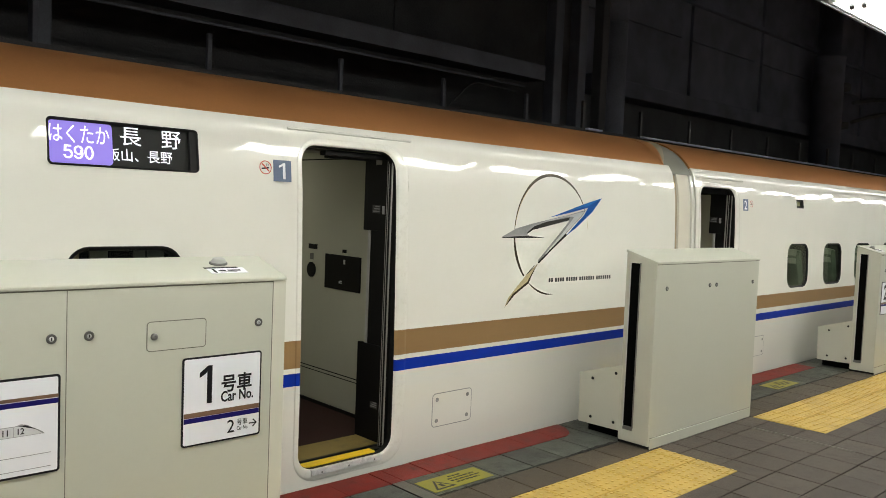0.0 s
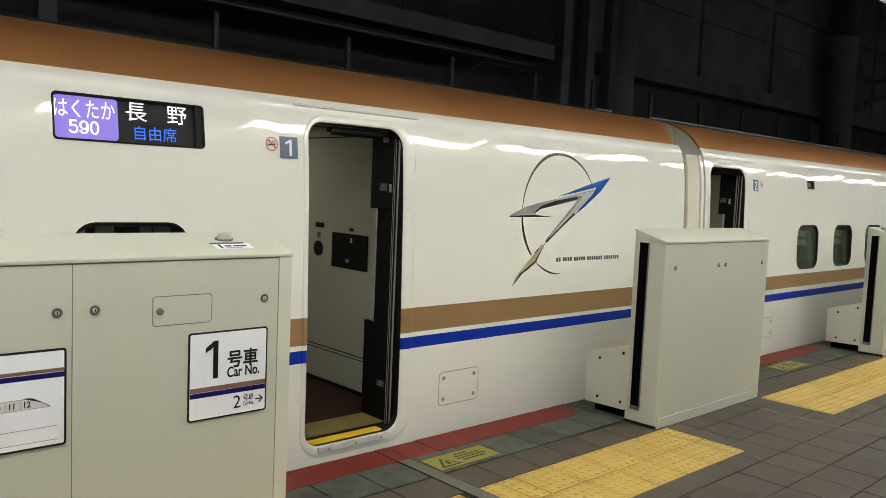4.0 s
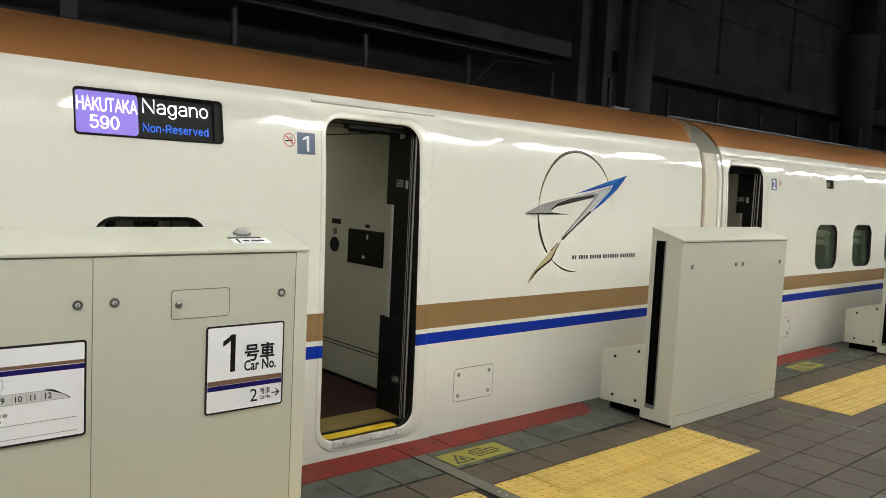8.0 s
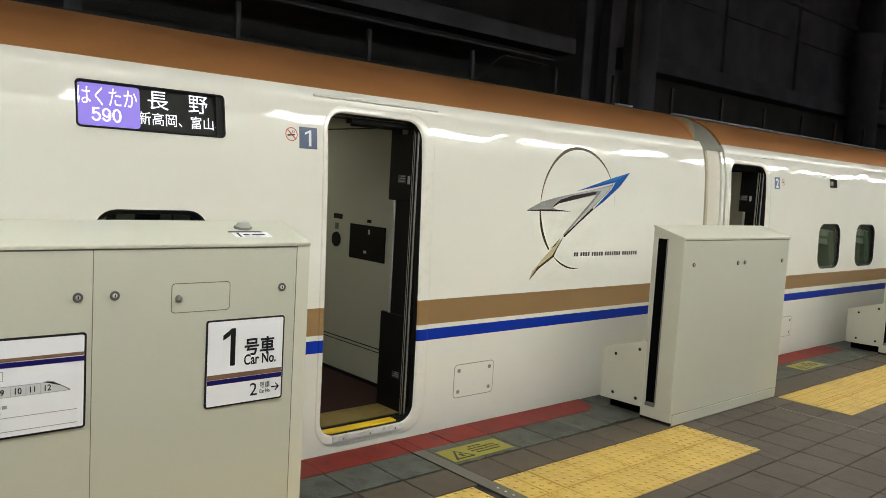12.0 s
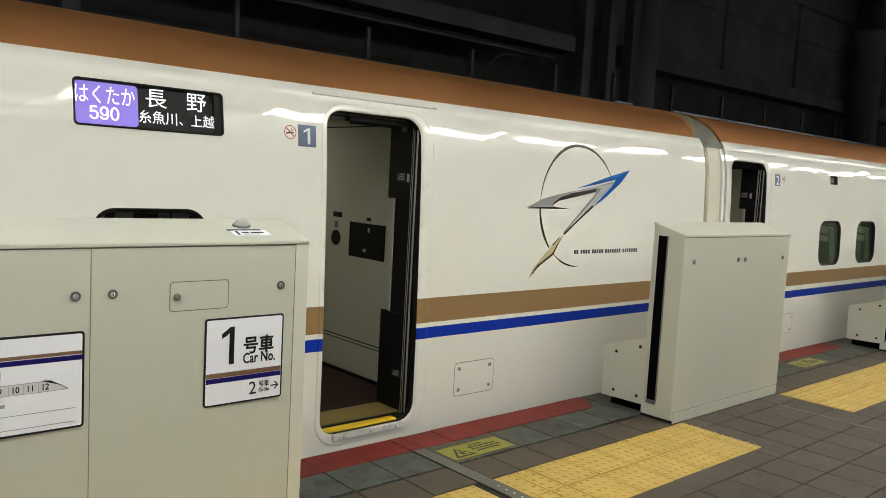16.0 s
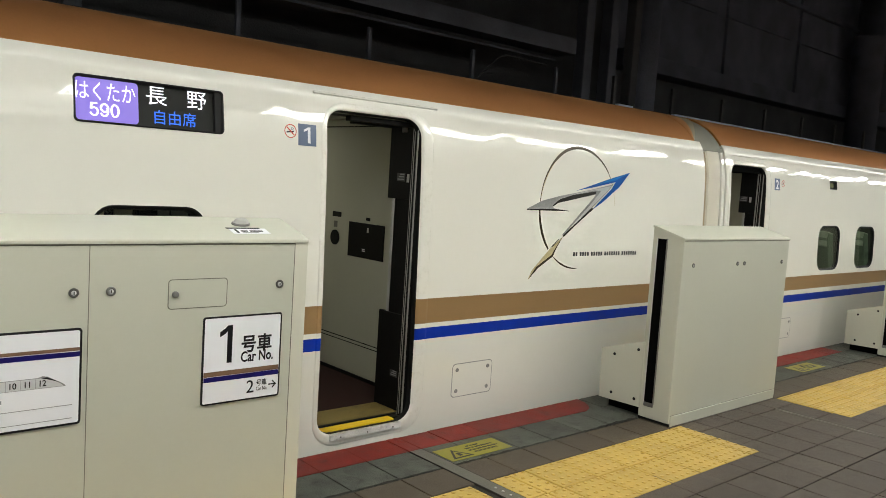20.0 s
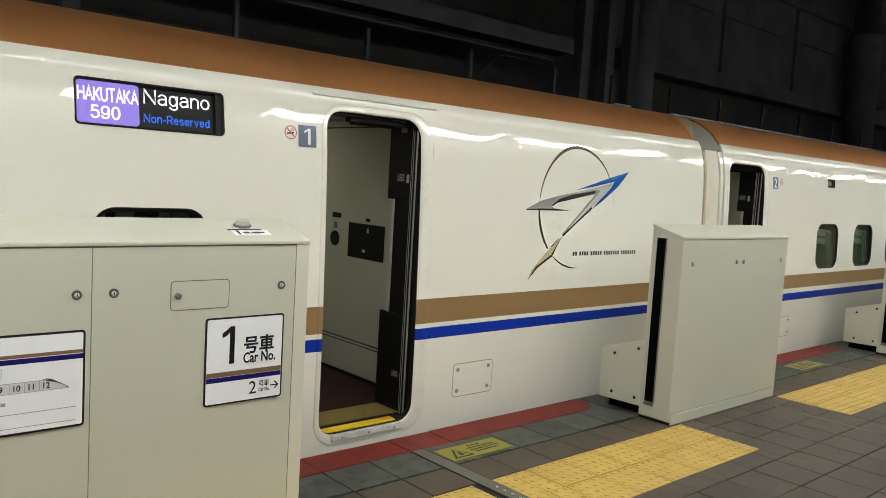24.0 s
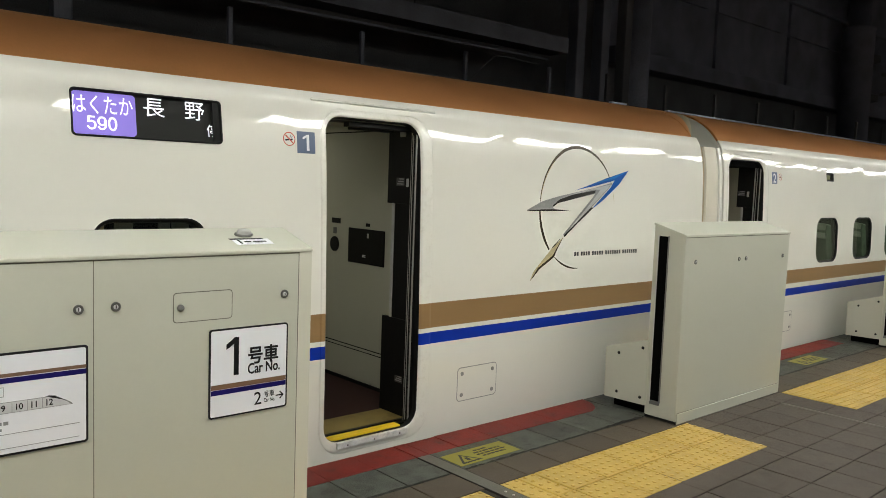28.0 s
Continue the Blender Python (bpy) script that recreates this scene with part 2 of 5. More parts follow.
VESTIBULE_LIGHT = glow("vestibule_light_panel", (1.0, 0.98, 0.85), 1.9)
CABIN_LIGHT = glow("cabin_light_panel", (1.0, 0.97, 0.85), 9.0)
LAMP_BEAD = surface("lamp_bead_grey", (0.06, 0.063, 0.066), 0.5, 0.1, 0.08, 6, 60, 0.02)
LAMP_LIP = surface("lamp_edge_grey", (0.22, 0.225, 0.23), 0.5, 0.1, 0.08, 6, 60, 0.02)
HOUSING = surface("lamp_housing_paint", (0.55, 0.56, 0.56), 0.4, 0, 0.05, 6, 60, 0.02)
GLASS = glassy("tinted_window_glass", (0.42, 0.50, 0.38))
# near-black green: the cabin's dimness put into the colour
CABIN_DARK = surface("unlit_cabin_tone", (0.022, 0.028, 0.02), 0.8, 0, 0.1, 4, 60, 0.0)
SEAT_COVER = surface("headrest_cover_cloth", (0.34, 0.40, 0.33), 0.9, 0, 0.1, 12, 200, 0.1)
SEAT_GREEN = surface("seat_moquette", (0.13, 0.18, 0.13), 0.9, 0, 0.2, 12, 200, 0.2)
LED_WHITE = glow("white_leds", (0.95, 0.95, 1.0), 1.1)
LED_BLUE = glow("blue_leds", (0.010, 0.15, 0.92), 0.9)
LED_PURPLE = glow("purple_leds", (0.27, 0.19, 0.78), 0.6)
LED_BACK = surface("led_matrix_off", (0.012, 0.0125, 0.011), 0.5, 0, 0.1, 6, 300, 0.0)
LED_BACK.node_tree.nodes["Principled BSDF"].inputs["Specular IOR Level"].default_value = 0.2
LOGO_SILVER = surface("emblem_silver", (0.34, 0.34, 0.335), 0.35, 0.4, 0.2, 5, 60, 0.0)
LOGO_SKY = surface("emblem_light_blue", (0.007, 0.20, 0.60), 0.3, 0.2, 0.15, 5, 60, 0.0)
LOGO_PALE = surface("emblem_pale_silver", (0.6, 0.6, 0.59), 0.3, 0.4, 0.15, 5, 60, 0.0)
LOGO_BLACK = surface("emblem_black", (0.03, 0.028, 0.025), 0.4, 0.2, 0.15, 5, 60, 0.0)
SIGN_INK = surface("small_print_ink", (0.09, 0.09, 0.09), 0.5, 0, 0.05, 6, 60, 0.0)
LOGO_DARK = surface("emblem_dark_bronze", (0.065, 0.05, 0.028), 0.4, 0.3, 0.2, 5, 60, 0.0)
LOGO_GOLD = surface("emblem_pale_gold", (0.52, 0.45, 0.27), 0.35, 0.5, 0.2, 5, 60, 0.0)
LOGO_BLUE = surface("emblem_blue", (0.004, 0.10, 0.44), 0.3, 0.2, 0.15, 5, 60, 0.0)

for m in (TILE_GREY, TILE_BROWN, SLAB_GREEN, SLAB_RED):
    m.node_tree.nodes["Principled BSDF"].inputs["Specular IOR Level"].default_value = 0.3
for m in (RUBBER, BLACK_PANEL, SIGN_BLACK, SIGN_NAVY, STRIPE_BLUE, CABIN_FLOOR):
    m.node_tree.nodes["Principled BSDF"].inputs["Specular IOR Level"].default_value = 0.2


# ---- mesh helpers ----
def mesh_from(verts, faces, mats, name="mesh", idx=None, smooth=False, normals=None):
    me = bpy.data.meshes.new(name)
    me.from_pydata([tuple(map(float, v)) for v in verts], [], [tuple(int(i) for i in f) for f in faces])
    for m in (mats if isinstance(mats, (list, tuple)) else [mats]):
        me.materials.append(m)
    if idx is not None:
        me.polygons.foreach_set("material_index", list(idx))
    if smooth:
        me.polygons.foreach_set("use_smooth", [True] * len(me.polygons))
    if normals is not None:
        me.normals_split_custom_set_from_vertices([tuple(map(float, v)) for v in normals])
    me.update()
    return me


def part(name, bm, material, parent, label=""):
    """Links a bmesh or mesh as one object under a thing or a part."""
    if isinstance(bm, bmesh.types.BMesh):
        me = bpy.data.meshes.new(name)
        bm.to_mesh(me)
        bm.free()
        for m in (material if isinstance(material, (list, tuple)) else [material]):
            me.materials.append(m)
    else:
        me = bm
        if material is not None and not me.materials:
            me.materials.append(material)
    ob = new(name, me)
    ob.parent = parent
    if label:
        ob["label"] = label
    return ob


def thing(name, label, category, x=0.0, y=0.0, z=0.0, group="", kind=""):
    ob = new(name)
    ob.empty_display_size = 0.1
    ob.location = (x, y, z)
    return tagged(ob, label, category, group, kind)


def box(x0, x1, y0, y1, z0, z1, bevel=0.0, seg=2, bm=None):
    own = bm is None
    if own:
        bm = bmesh.new()
    r = bmesh.ops.create_cube(bm, size=1)
    for v in r["verts"]:
        v.co = Vector((x0 + (v.co.x + 0.5) * (x1 - x0), y0 + (v.co.y + 0.5) * (y1 - y0), z0 + (v.co.z + 0.5) * (z1 - z0)))
    if bevel:
        es = list({e for v in r["verts"] for e in v.link_edges})
        bmesh.ops.bevel(bm, geom=es, offset=bevel, segments=seg, affect="EDGES", profile=0.5)
    return bm


def prism(outline, axis, a, b, bevel=0.0):
    """Extrudes a closed outline of 2D points along an axis from a to b."""
    put = {"x": lambda u, v, w: (w, u, v), "y": lambda u, v, w: (u, w, v), "z": lambda u, v, w: (u, v, w)}[axis]
    bm = bmesh.new()
    lo = [bm.verts.new(put(u, v, a)) for u, v in outline]
    hi = [bm.verts.new(put(u, v, b)) for u, v in outline]
    n = len(outline)
    bm.faces.new(lo), bm.faces.new(hi[::-1])
    for i in range(n):
        bm.faces.new((lo[i], hi[i], hi[(i + 1) % n], lo[(i + 1) % n]))
    bmesh.ops.recalc_face_normals(bm, faces=bm.faces)
    if bevel:
        bmesh.ops.bevel(bm, geom=bm.edges[:], offset=bevel, segments=2, affect="EDGES", profile=0.5)
    return bm


def rounded(x0, x1, z0, z1, r, n=8, sides=0):
    """Counter-clockwise rounded rectangle; sides: further points along the upright sides."""
    pts = []
    for k, (cx, cz, a, q) in enumerate(((x1 - r, z0 + r, -90, r), (x1 - r, z1 - r, 0, r), (x0 + r, z1 - r, 90, r), (x0 + r, z0 + r, 180, r))):
        if k in (1, 3):
            for i in range(1, sides + 1):
                u = i / (sides + 1)
                pts.append((x1, z0 + r + u * (z1 - z0 - 2 * r)) if k == 1 else (x0, z1 - r - u * (z1 - z0 - 2 * r)))
        for i in range(n + 1):
            t = radians(a + 90 * i / n)
            pts.append((cx + q * math.cos(t), cz + q * math.sin(t)))
    return pts


def disc(cx, cz, r, n=20):
    return [(cx + r * math.cos(2 * math.pi * i / n), cz + r * math.sin(2 * math.pi * i / n)) for i in range(n)]


def inside(pts, x, z):
    c = False
    for (ax, az), (bx, bz) in zip(pts, pts[1:] + pts[:1]):
        if (az > z) != (bz > z) and x < (bx - ax) * (z - az) / (bz - az) + ax:
            c = not c
    return c


def text_mesh(body, size, mat, align="LEFT", squeeze=1.0, shear=0.0, bold=0.0, depth=0.0015):
    """Flat lettering in the x-z plane that faces -y, baseline at z = 0."""
    cu = bpy.data.curves.new("lettering", "FONT")
    cu.body, cu.size, cu.align_x, cu.shear, cu.offset, cu.extrude, cu.resolution_u = body, size, align, shear, bold, depth, 3
    ob = bpy.data.objects.new("lettering", cu)
    scene.collection.objects.link(ob)
    me = bpy.data.meshes.new_from_object(ob.evaluated_get(bpy.context.evaluated_depsgraph_get()))
    bpy.data.objects.remove(ob)
    me.transform(Matrix(((squeeze, 0, 0, 0), (0, 0, -1, 0), (0, 1, 0, 0), (0, 0, 0, 1))))
    me.materials.clear()
    me.materials.append(mat)
    return me


def lathe(profile, n=20, bm=None, m=None):
    """Turns (radius, height) points round z."""
    own = bm or bmesh.new()
    rings = []
    for r, z in profile:
        rings.append([own.verts.new((m or Matrix()) @ Vector((r * math.cos(2 * math.pi * i / n), r * math.sin(2 * math.pi * i / n), z))) for i in range(n)])
    for a, b in zip(rings, rings[1:]):
        for i in range(n):
            own.faces.new((a[i], a[(i + 1) % n], b[(i + 1) % n], b[i]))
    own.faces.new(rings[0][::-1]), own.faces.new(rings[-1])
    for f in own.faces:
        f.smooth = True
    return own


def one_outline(w, h):
    """The figure 1 with a slanting flag, lower left corner at the origin."""
    t = w * 0.40
    return [(w - t, 0), (w, 0), (w, h), (w - t * 0.9, h), (w * 0.42, h * 0.93), (0, h * 0.83), (0, h * 0.70), (w * 0.35, h * 0.765), (w - t, h * 0.84)]


FRONT = Matrix.Rotation(radians(90), 4, "X")  # turns z towards -y


# ---- platform and the hall around it ----
def setting(name, me_or_bm, mat, label, category):
    return tagged(part(name, me_or_bm, mat, None), label, category, "", "structure")


ground = setting("ground", box(-40, 90, -14, 12, -1.4, -1.3), CONCRETE, "dark concrete track bed under the train", "ground")
platform = setting("platform", box(-40, 90, -12, 0.824, -1.3, -0.012), GROUT, "grey tiled station platform with dark joints", "platform")
setting("wall_far", box(-40, 90, 7.2, 7.5, -1.3, 9), CONCRETE, "dark concrete wall beyond the tracks", "wall")
setting("wall_behind", box(-40, 90, -12.3, -12, -1.3, 9), CONCRETE, "plain dark wall behind the platform", "wall")
setting("wall_west", box(-40.3, -40, -12, 7.5, -1.3, 9), CONCRETE, "plain dark end wall", "wall")
setting("wall_east", box(90, 90.3, -12, 7.5, -1.3, 9), CONCRETE, "plain dark end wall", "wall")
setting("canopy", box(-40, 90, -12, -0.45, 4.32, 4.5), HOUSING, "pale canopy soffit over the platform", "canopy")
setting("ceiling", box(-40, 90, -12, 7.5, 9.0, 9.2), CONCRETE, "dark hall roof", "ceiling")

# ---- the train ----
PROFILE = [(1.10, -0.95), (1.0, -0.7), (0.955, -0.4), (0.938, -0.15), (0.933, 0.1), (0.932, 0.4), (0.934, 0.65), (0.939, 0.9), (0.948, 1.2),
           (0.957, 1.5), (0.966, 1.7), (0.9755, 1.84), (0.984, 1.90), (0.9945, 1.955), (1.004, 2.0), (1.0135, 2.04), (1.035, 2.095), (1.065, 2.14), (1.11, 2.195), (1.18, 2.262),
           (1.28, 2.328), (1.42, 2.385), (1.62, 2.425), (2.0, 2.455), (2.62, 2.465)]


def spline(points):
    """Dense natural cubic spline through the points: arc length, place and slope."""
    p = np.array(points)
    s = np.concatenate([[0], np.cumsum(np.hypot(*np.diff(p, axis=0).T))])
    h = np.diff(s)
    n = len(s)
    a = np.eye(n)
    rhs = np.zeros((n, 2))
    for i in range(1, n - 1):
        a[i, i - 1:i + 2] = h[i - 1], 2 * (h[i - 1] + h[i]), h[i]
        rhs[i] = 6 * ((p[i + 1] - p[i]) / h[i] - (p[i] - p[i - 1]) / h[i - 1])
    c = np.linalg.solve(a, rhs)
    t = np.linspace(0, s[-1], 4000)
    k = np.clip(np.searchsorted(s, t) - 1, 0, n - 2)
    u, w, hk = (s[k + 1] - t)[:, None], (t - s[k])[:, None], h[k][:, None]
    q = c[k] * u ** 3 / (6 * hk) + c[k + 1] * w ** 3 / (6 * hk) + (p[k] / hk - c[k] * hk / 6) * u + (p[k + 1] / hk - c[k + 1] * hk / 6) * w
    d = np.gradient(q, t, axis=0)
    return t, q, d


ARC, CURVE, SLOPE = spline(PROFILE)


def arc_at(z):
    return float(np.interp(z, CURVE[:, 1], ARC))


def skin_y(z):
    return float(np.interp(z, CURVE[:, 1], CURVE[:, 0]))


def on_skin(x, s, out=0.0):
    """A point of the car side by length x and arc s, moved outwards."""
    y, z = np.interp(s, ARC, CURVE[:, 0]), np.interp(s, ARC, CURVE[:, 1])
    dy, dz = np.interp(s, ARC, SLOPE[:, 0]), np.interp(s, ARC, SLOPE[:, 1])
    q = math.hypot(dy, dz)
    nrm = np.array((0, -dz / q, dy / q))
    return np.array((x, y, z)) + out * nrm, nrm


def side_mesh(x0, x1, z0, z1, holes, bands, step=0.06):
    """The side of a car between two heights, with openings, and painted bands (z0, z1, material index)."""
    from mathutils import geometry
    levels = sorted({round(z, 4) for z in list(np.arange(z0, 1.7, 0.12)) + list(np.arange(max(z0, 1.7), z1, 0.02)) + [z1] + [b for a in bands for b in a[:2]] if z0 <= z <= z1})
    verts, edges = [], []
    for z in levels:
        s = arc_at(z)
        verts += [Vector((x0, s)), Vector((x1, s))]
        edges.append((len(verts) - 2, len(verts) - 1))
    for i in range(0, len(verts) - 2, 2):
        edges += [(i, i + 2), (i + 1, i + 3)]
    outlines = []
    for h in holes:
        o = [(x, arc_at(z)) for x, z in h]
        outlines.append(o)
        k = len(verts)
        verts += [Vector(q) for q in o]
        edges += [(k + i, k + (i + 1) % len(o)) for i in range(len(o))]
    vs, _, fs, *_ = geometry.delaunay_2d_cdt(verts, edges, [], 0, 1e-6)
    keep, idx = [], []
    for f in fs:
        cx, cs = sum(vs[i].x for i in f) / 3, sum(vs[i].y for i in f) / 3
        if any(inside(o, cx, cs) for o in outlines):
            continue
        z = np.interp(cs, ARC, CURVE[:, 1])
        keep.append(f)
        idx.append(next((b[2] for b in bands if b[0] <= z <= b[1]), 0))
    pn = [on_skin(v.x, v.y) for v in vs]
    return mesh_from([a for a, _ in pn], keep, [WHITE_PAINT, STRIPE_COPPER, STRIPE_BLUE], "side_panel", idx, True, [b for _, b in pn])


def sweep_mesh(x0, x1, z_from, mat, inset=0.0, mirrored_end=True, z_to=None):
    """Sweeps the car's section along x, from a height up to the ridge and down the far side."""
    s = np.linspace(arc_at(z_from), ARC[-1] if z_to is None else arc_at(z_to), 60)
    rows, nr = [], []
    for q in s:
        p, n = on_skin(0, q, -inset)
        rows.append(p), nr.append(n)
    if mirrored_end and z_to is None:
        for p, n in list(zip(rows, nr))[-2::-1]:
            rows.append(np.array((0, 5.24 - p[1], p[2]))), nr.append(np.array((0, -n[1], n[2])))
    verts, nrm, faces = [], [], []
    for p, n in zip(rows, nr):
        verts += [(x0, p[1], p[2]), (x1, p[1], p[2])]
        nrm += [n, n]
    for i in range(len(rows) - 1):
        faces.append((2 * i, 2 * i + 1, 2 * i + 3, 2 * i + 2))
    return mesh_from(verts, faces, mat, "sweep", None, True, nrm)


def stepped_sweep(stations, z0, z1, mat, slant=0.0, cap=0.40):
    """Sweeps the car's section through stations of (x, inset); z1 None: over the ridge; slant leans the last edge."""
    arcs = np.linspace(arc_at(z0), ARC[-1] if z1 is None else arc_at(z1), 70)
    verts, faces, n = [], [], len(arcs)
    for x, ins in stations:
        lean = slant if x == stations[-1][0] else 0.0
        verts += [on_skin(x + min(cap, lean * (q - arcs[0])), q, -ins)[0] for q in arcs]
    for k in range(len(stations) - 1):
        faces += [(k * n + i, (k + 1) * n + i, (k + 1) * n + i + 1, k * n + i + 1) for i in range(n - 1)]
    me = mesh_from(verts, faces, mat, "stepped", None, True)
    me.set_sharp_from_angle(angle=radians(35))
    return me


def frame_ring(loops, mat, closed_back=False):
    """Joins rounded outlines (outline, outwards) that all have the same number of points, along the skin."""
    verts, faces = [], []
    n = len(loops[0][0])
    for o, out in loops:
        verts += [on_skin(x, arc_at(z), out)[0] for x, z in o]
    for k in range(len(loops) - 1):
        for i in range(n):
            j = (i + 1) % n
            faces.append((k * n + i, k * n + j, (k + 1) * n + j, (k + 1) * n + i))
    if closed_back:
        faces.append(tuple(range((len(loops) - 1) * n, len(loops) * n)))
    return mesh_from(verts, faces, mat, "ring", None, True)


def plate_on_skin(outline, mat, out=0.0015, cuts=None):
    """A thin film that follows the car side."""
    z = [p[1] for p in outline]
    n = len(outline)
    if max(z) - min(z) < 0.06:
        v = [on_skin(x, arc_at(q), out)[0] for x, q in outline]
        return mesh_from(v, [tuple(range(n))], mat, "film")
    from mathutils import geometry
    lv = np.arange(min(z), max(z), 0.03)[1:]
    x0, x1 = min(p[0] for p in outline), max(p[0] for p in outline)
    vs = [Vector(p) for p in outline]
    es = [(i, (i + 1) % n) for i in range(n)]
    for q in lv:
        k = len(vs)
        vs += [Vector((x0 - 0.01, q)), Vector((x1 + 0.01, q))]
        es.append((k, k + 1))
    v2, _, fs, *_ = geometry.delaunay_2d_cdt(vs, es, [], 0, 1e-6)
    fs = [f for f in fs if inside(outline, sum(v2[i].x for i in f) / 3, sum(v2[i].y for i in f) / 3)]
    pn = [on_skin(v.x, arc_at(v.y), out) for v in v2]
    return mesh_from([a for a, _ in pn], fs, mat, "film", None, True, [b for _, b in pn])


BANDS = [(0.69, 0.853, 1), (0.585, 0.66, 2)]
BANDS_TWO = [(0.673, 0.821, 1), (0.543, 0.622, 2)]  # the second car rides a little lower
DOOR_TOP, DOOR_SILL = 2.003, 0.06
DISPLAY = (-3.807, -3.062, 1.797, 2.02)


def door_outline(x0, grow=0.0, r=0.11, top=DOOR_TOP, bands=BANDS):
    """Outline of a doorway; its upright sides have points at the stripes' edges."""
    a, b = x0 - 0.5 * grow, x0 + 0.714 + 1.3 * grow  # the surround is wider where the door slides
    o = rounded(a, b, DOOR_SILL - grow, top + grow * 0.6, r + grow * 0.8, 8)
    zs = sorted({*[round(0.21 + 0.08 * i, 3) for i in range(20)], *[z for q in bands for z in q[:2]]})
    n = 9
    return o[:n] + [(b, z) for z in zs] + o[n:3 * n] + [(a, z) for z in reversed(zs)] + o[3 * n:]


def doorway(car, x0, top=DOOR_TOP, bands=BANDS):
    """The surround of an open sliding doorway, striped like the side."""
    me = frame_ring([(door_outline(x0, g, 0.11, top, bands), out) for g, out in ((0.075, 0.0), (0.066, 0.004), (0.056, 0.005), (0.02, 0.005), (0.006, 0.003), (0.0, -0.006))], [SURROUND_PAINT, STRIPE_COPPER, STRIPE_BLUE])
    for p in me.polygons:
        p.material_index = next((b[2] for b in bands if b[0] < p.center.z < b[1]), 0)
    f = part("door_frame", me, None, car, "white rounded door surround")
    part("door_seal", frame_ring([(door_outline(x0, 0.0, 0.11, top), -0.006), (door_outline(x0, -0.003, 0.11, top), -0.02), (door_outline(x0, -0.003, 0.11, top), -0.045)], RUBBER), None, f, "black rubber door seal")
    return f


def vestibule(car, x0, full, pocket=1.372):
    xl, xr = x0 - 0.05, x0 + 1.015
    y1 = 4.2
    part("vestibule_floor", box(xl, xr, 1.06, y1, 0.0, 0.048), CABIN_FLOOR, car, "dark maroon vestibule floor")
    part("vestibule_wall", box(xr, xr + 0.05, 1.12, y1, 0.074, 2.09, 0.004), CABIN_GREY, car, "grey laminate vestibule wall")
    part("vestibule_skirting", box(xr - 0.004, xr + 0.05, 1.12, y1, 0.048, 0.072), RUBBER, car, "black skirting")
    part("vestibule_wall", box(xl - 0.05, xl, 1.06, y1, 0.0, 2.09), CABIN_GREY, car)
    part("vestibule_wall", box(xl, xr, y1, y1 + 0.05, 0.0, 2.09), CABIN_GREY, car)
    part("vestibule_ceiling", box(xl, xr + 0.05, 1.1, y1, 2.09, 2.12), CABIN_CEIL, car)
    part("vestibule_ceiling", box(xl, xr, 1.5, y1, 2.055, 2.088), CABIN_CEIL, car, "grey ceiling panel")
    # door pocket on the far side of the opening
    px = x0 + 0.76
    part("door_pocket_panel", box(px, px + 0.03, 1.0, pocket, 1.487, 1.97, 0.004), BLACK_PANEL, car, "black door pocket cover")
    part("door_pocket_panel", box(px, px + 0.03, 1.0, pocket + 0.023, 0.045, 0.71, 0.004), BLACK_PANEL, car, "black door pocket cover")
    part("door_pocket_panel", box(px + 0.012, px + 0.03, 1.0, pocket - 0.072, 0.71, 1.487), BLACK_PANEL, car, "black door pocket cover")
    part("door_pocket_trim", box(px + 0.005, px + 0.03, pocket - 0.07, pocket - 0.047, 0.71, 1.487, 0.003), STEEL, car, "steel edge strip")
    part("door_leaf_edge", box(x0 + 0.705, x0 + 0.745, 1.004, 1.06, 0.05, 1.94, 0.006), RUBBER, car, "black edge of the open sliding door")
    part("door_leaf_trim", box(x0 + 0.7, x0 + 0.708, 1.005, 1.013, 0.06, 1.94), DOOR_TRIM, car, "thin steel edge of the open door")
    for dx, dy in ((0.703, 1.038),):
        part("door_seal_rib", box(x0 + dx, x0 + dx + 0.006, dy, dy + 0.006, 0.07, 1.94), DOOR_TRIM, car)
    part("door_leaf_trim", box(x0 + 0.718, x0 + 0.73, 1.066, 1.078, 0.05, 1.97), DOOR_TRIM, car)
    part("door_track", box(x0 + 0.22, px + 0.03, 1.07, 1.13, 1.955, 1.985, 0.004), RUBBER, car, "black door track over the opening")
    part("door_track", box(x0 + 0.05, px + 0.03, 1.21, 1.235, 1.985, 2.0, 0.003), DULL_STEEL, car)
    part("door_arm", box(x0 + 0.3, x0 + 0.62, 1.14, 1.2, 1.945, 1.965, 0.004), RUBBER, car, "black door arm")
    part("vestibule_lamp", box(x0 + 0.05, x0 + 0.62, 2.6, 3.9, 2.042, 2.054), VESTIBULE_LIGHT, car, "lit vestibule ceiling panel")
    if not full:
        return
    for z in (1.70, 0.335):
        part("wall_joint", box(xr - 0.002, xr + 0.01, 1.5, y1, z, z + 0.007) if z < 1 else box(xr - 0.001, xr + 0.01, 1.14, y1, 1.994, 2.003), BLACK_PANEL, car)
    part("wall_joint", box(xr - 0.002, xr + 0.01, 1.5, y1, 0.309, 0.315), BLACK_PANEL, car)
    ext = part("equipment_hatch", box(xr - 0.006, xr + 0.01, 1.715, 2.18, 0.993, 1.262, 0.004), BLACK_PANEL, car, "black equipment hatch")
    part("latch", box(xr - 0.009, xr - 0.004, 1.91, 1.93, 1.195, 1.23, 0.001), STEEL, ext)
    part("hatch_label", box(xr - 0.0075, xr - 0.004, 1.945, 1.985, 1.045, 1.052), SIGN_WHITE, ext)
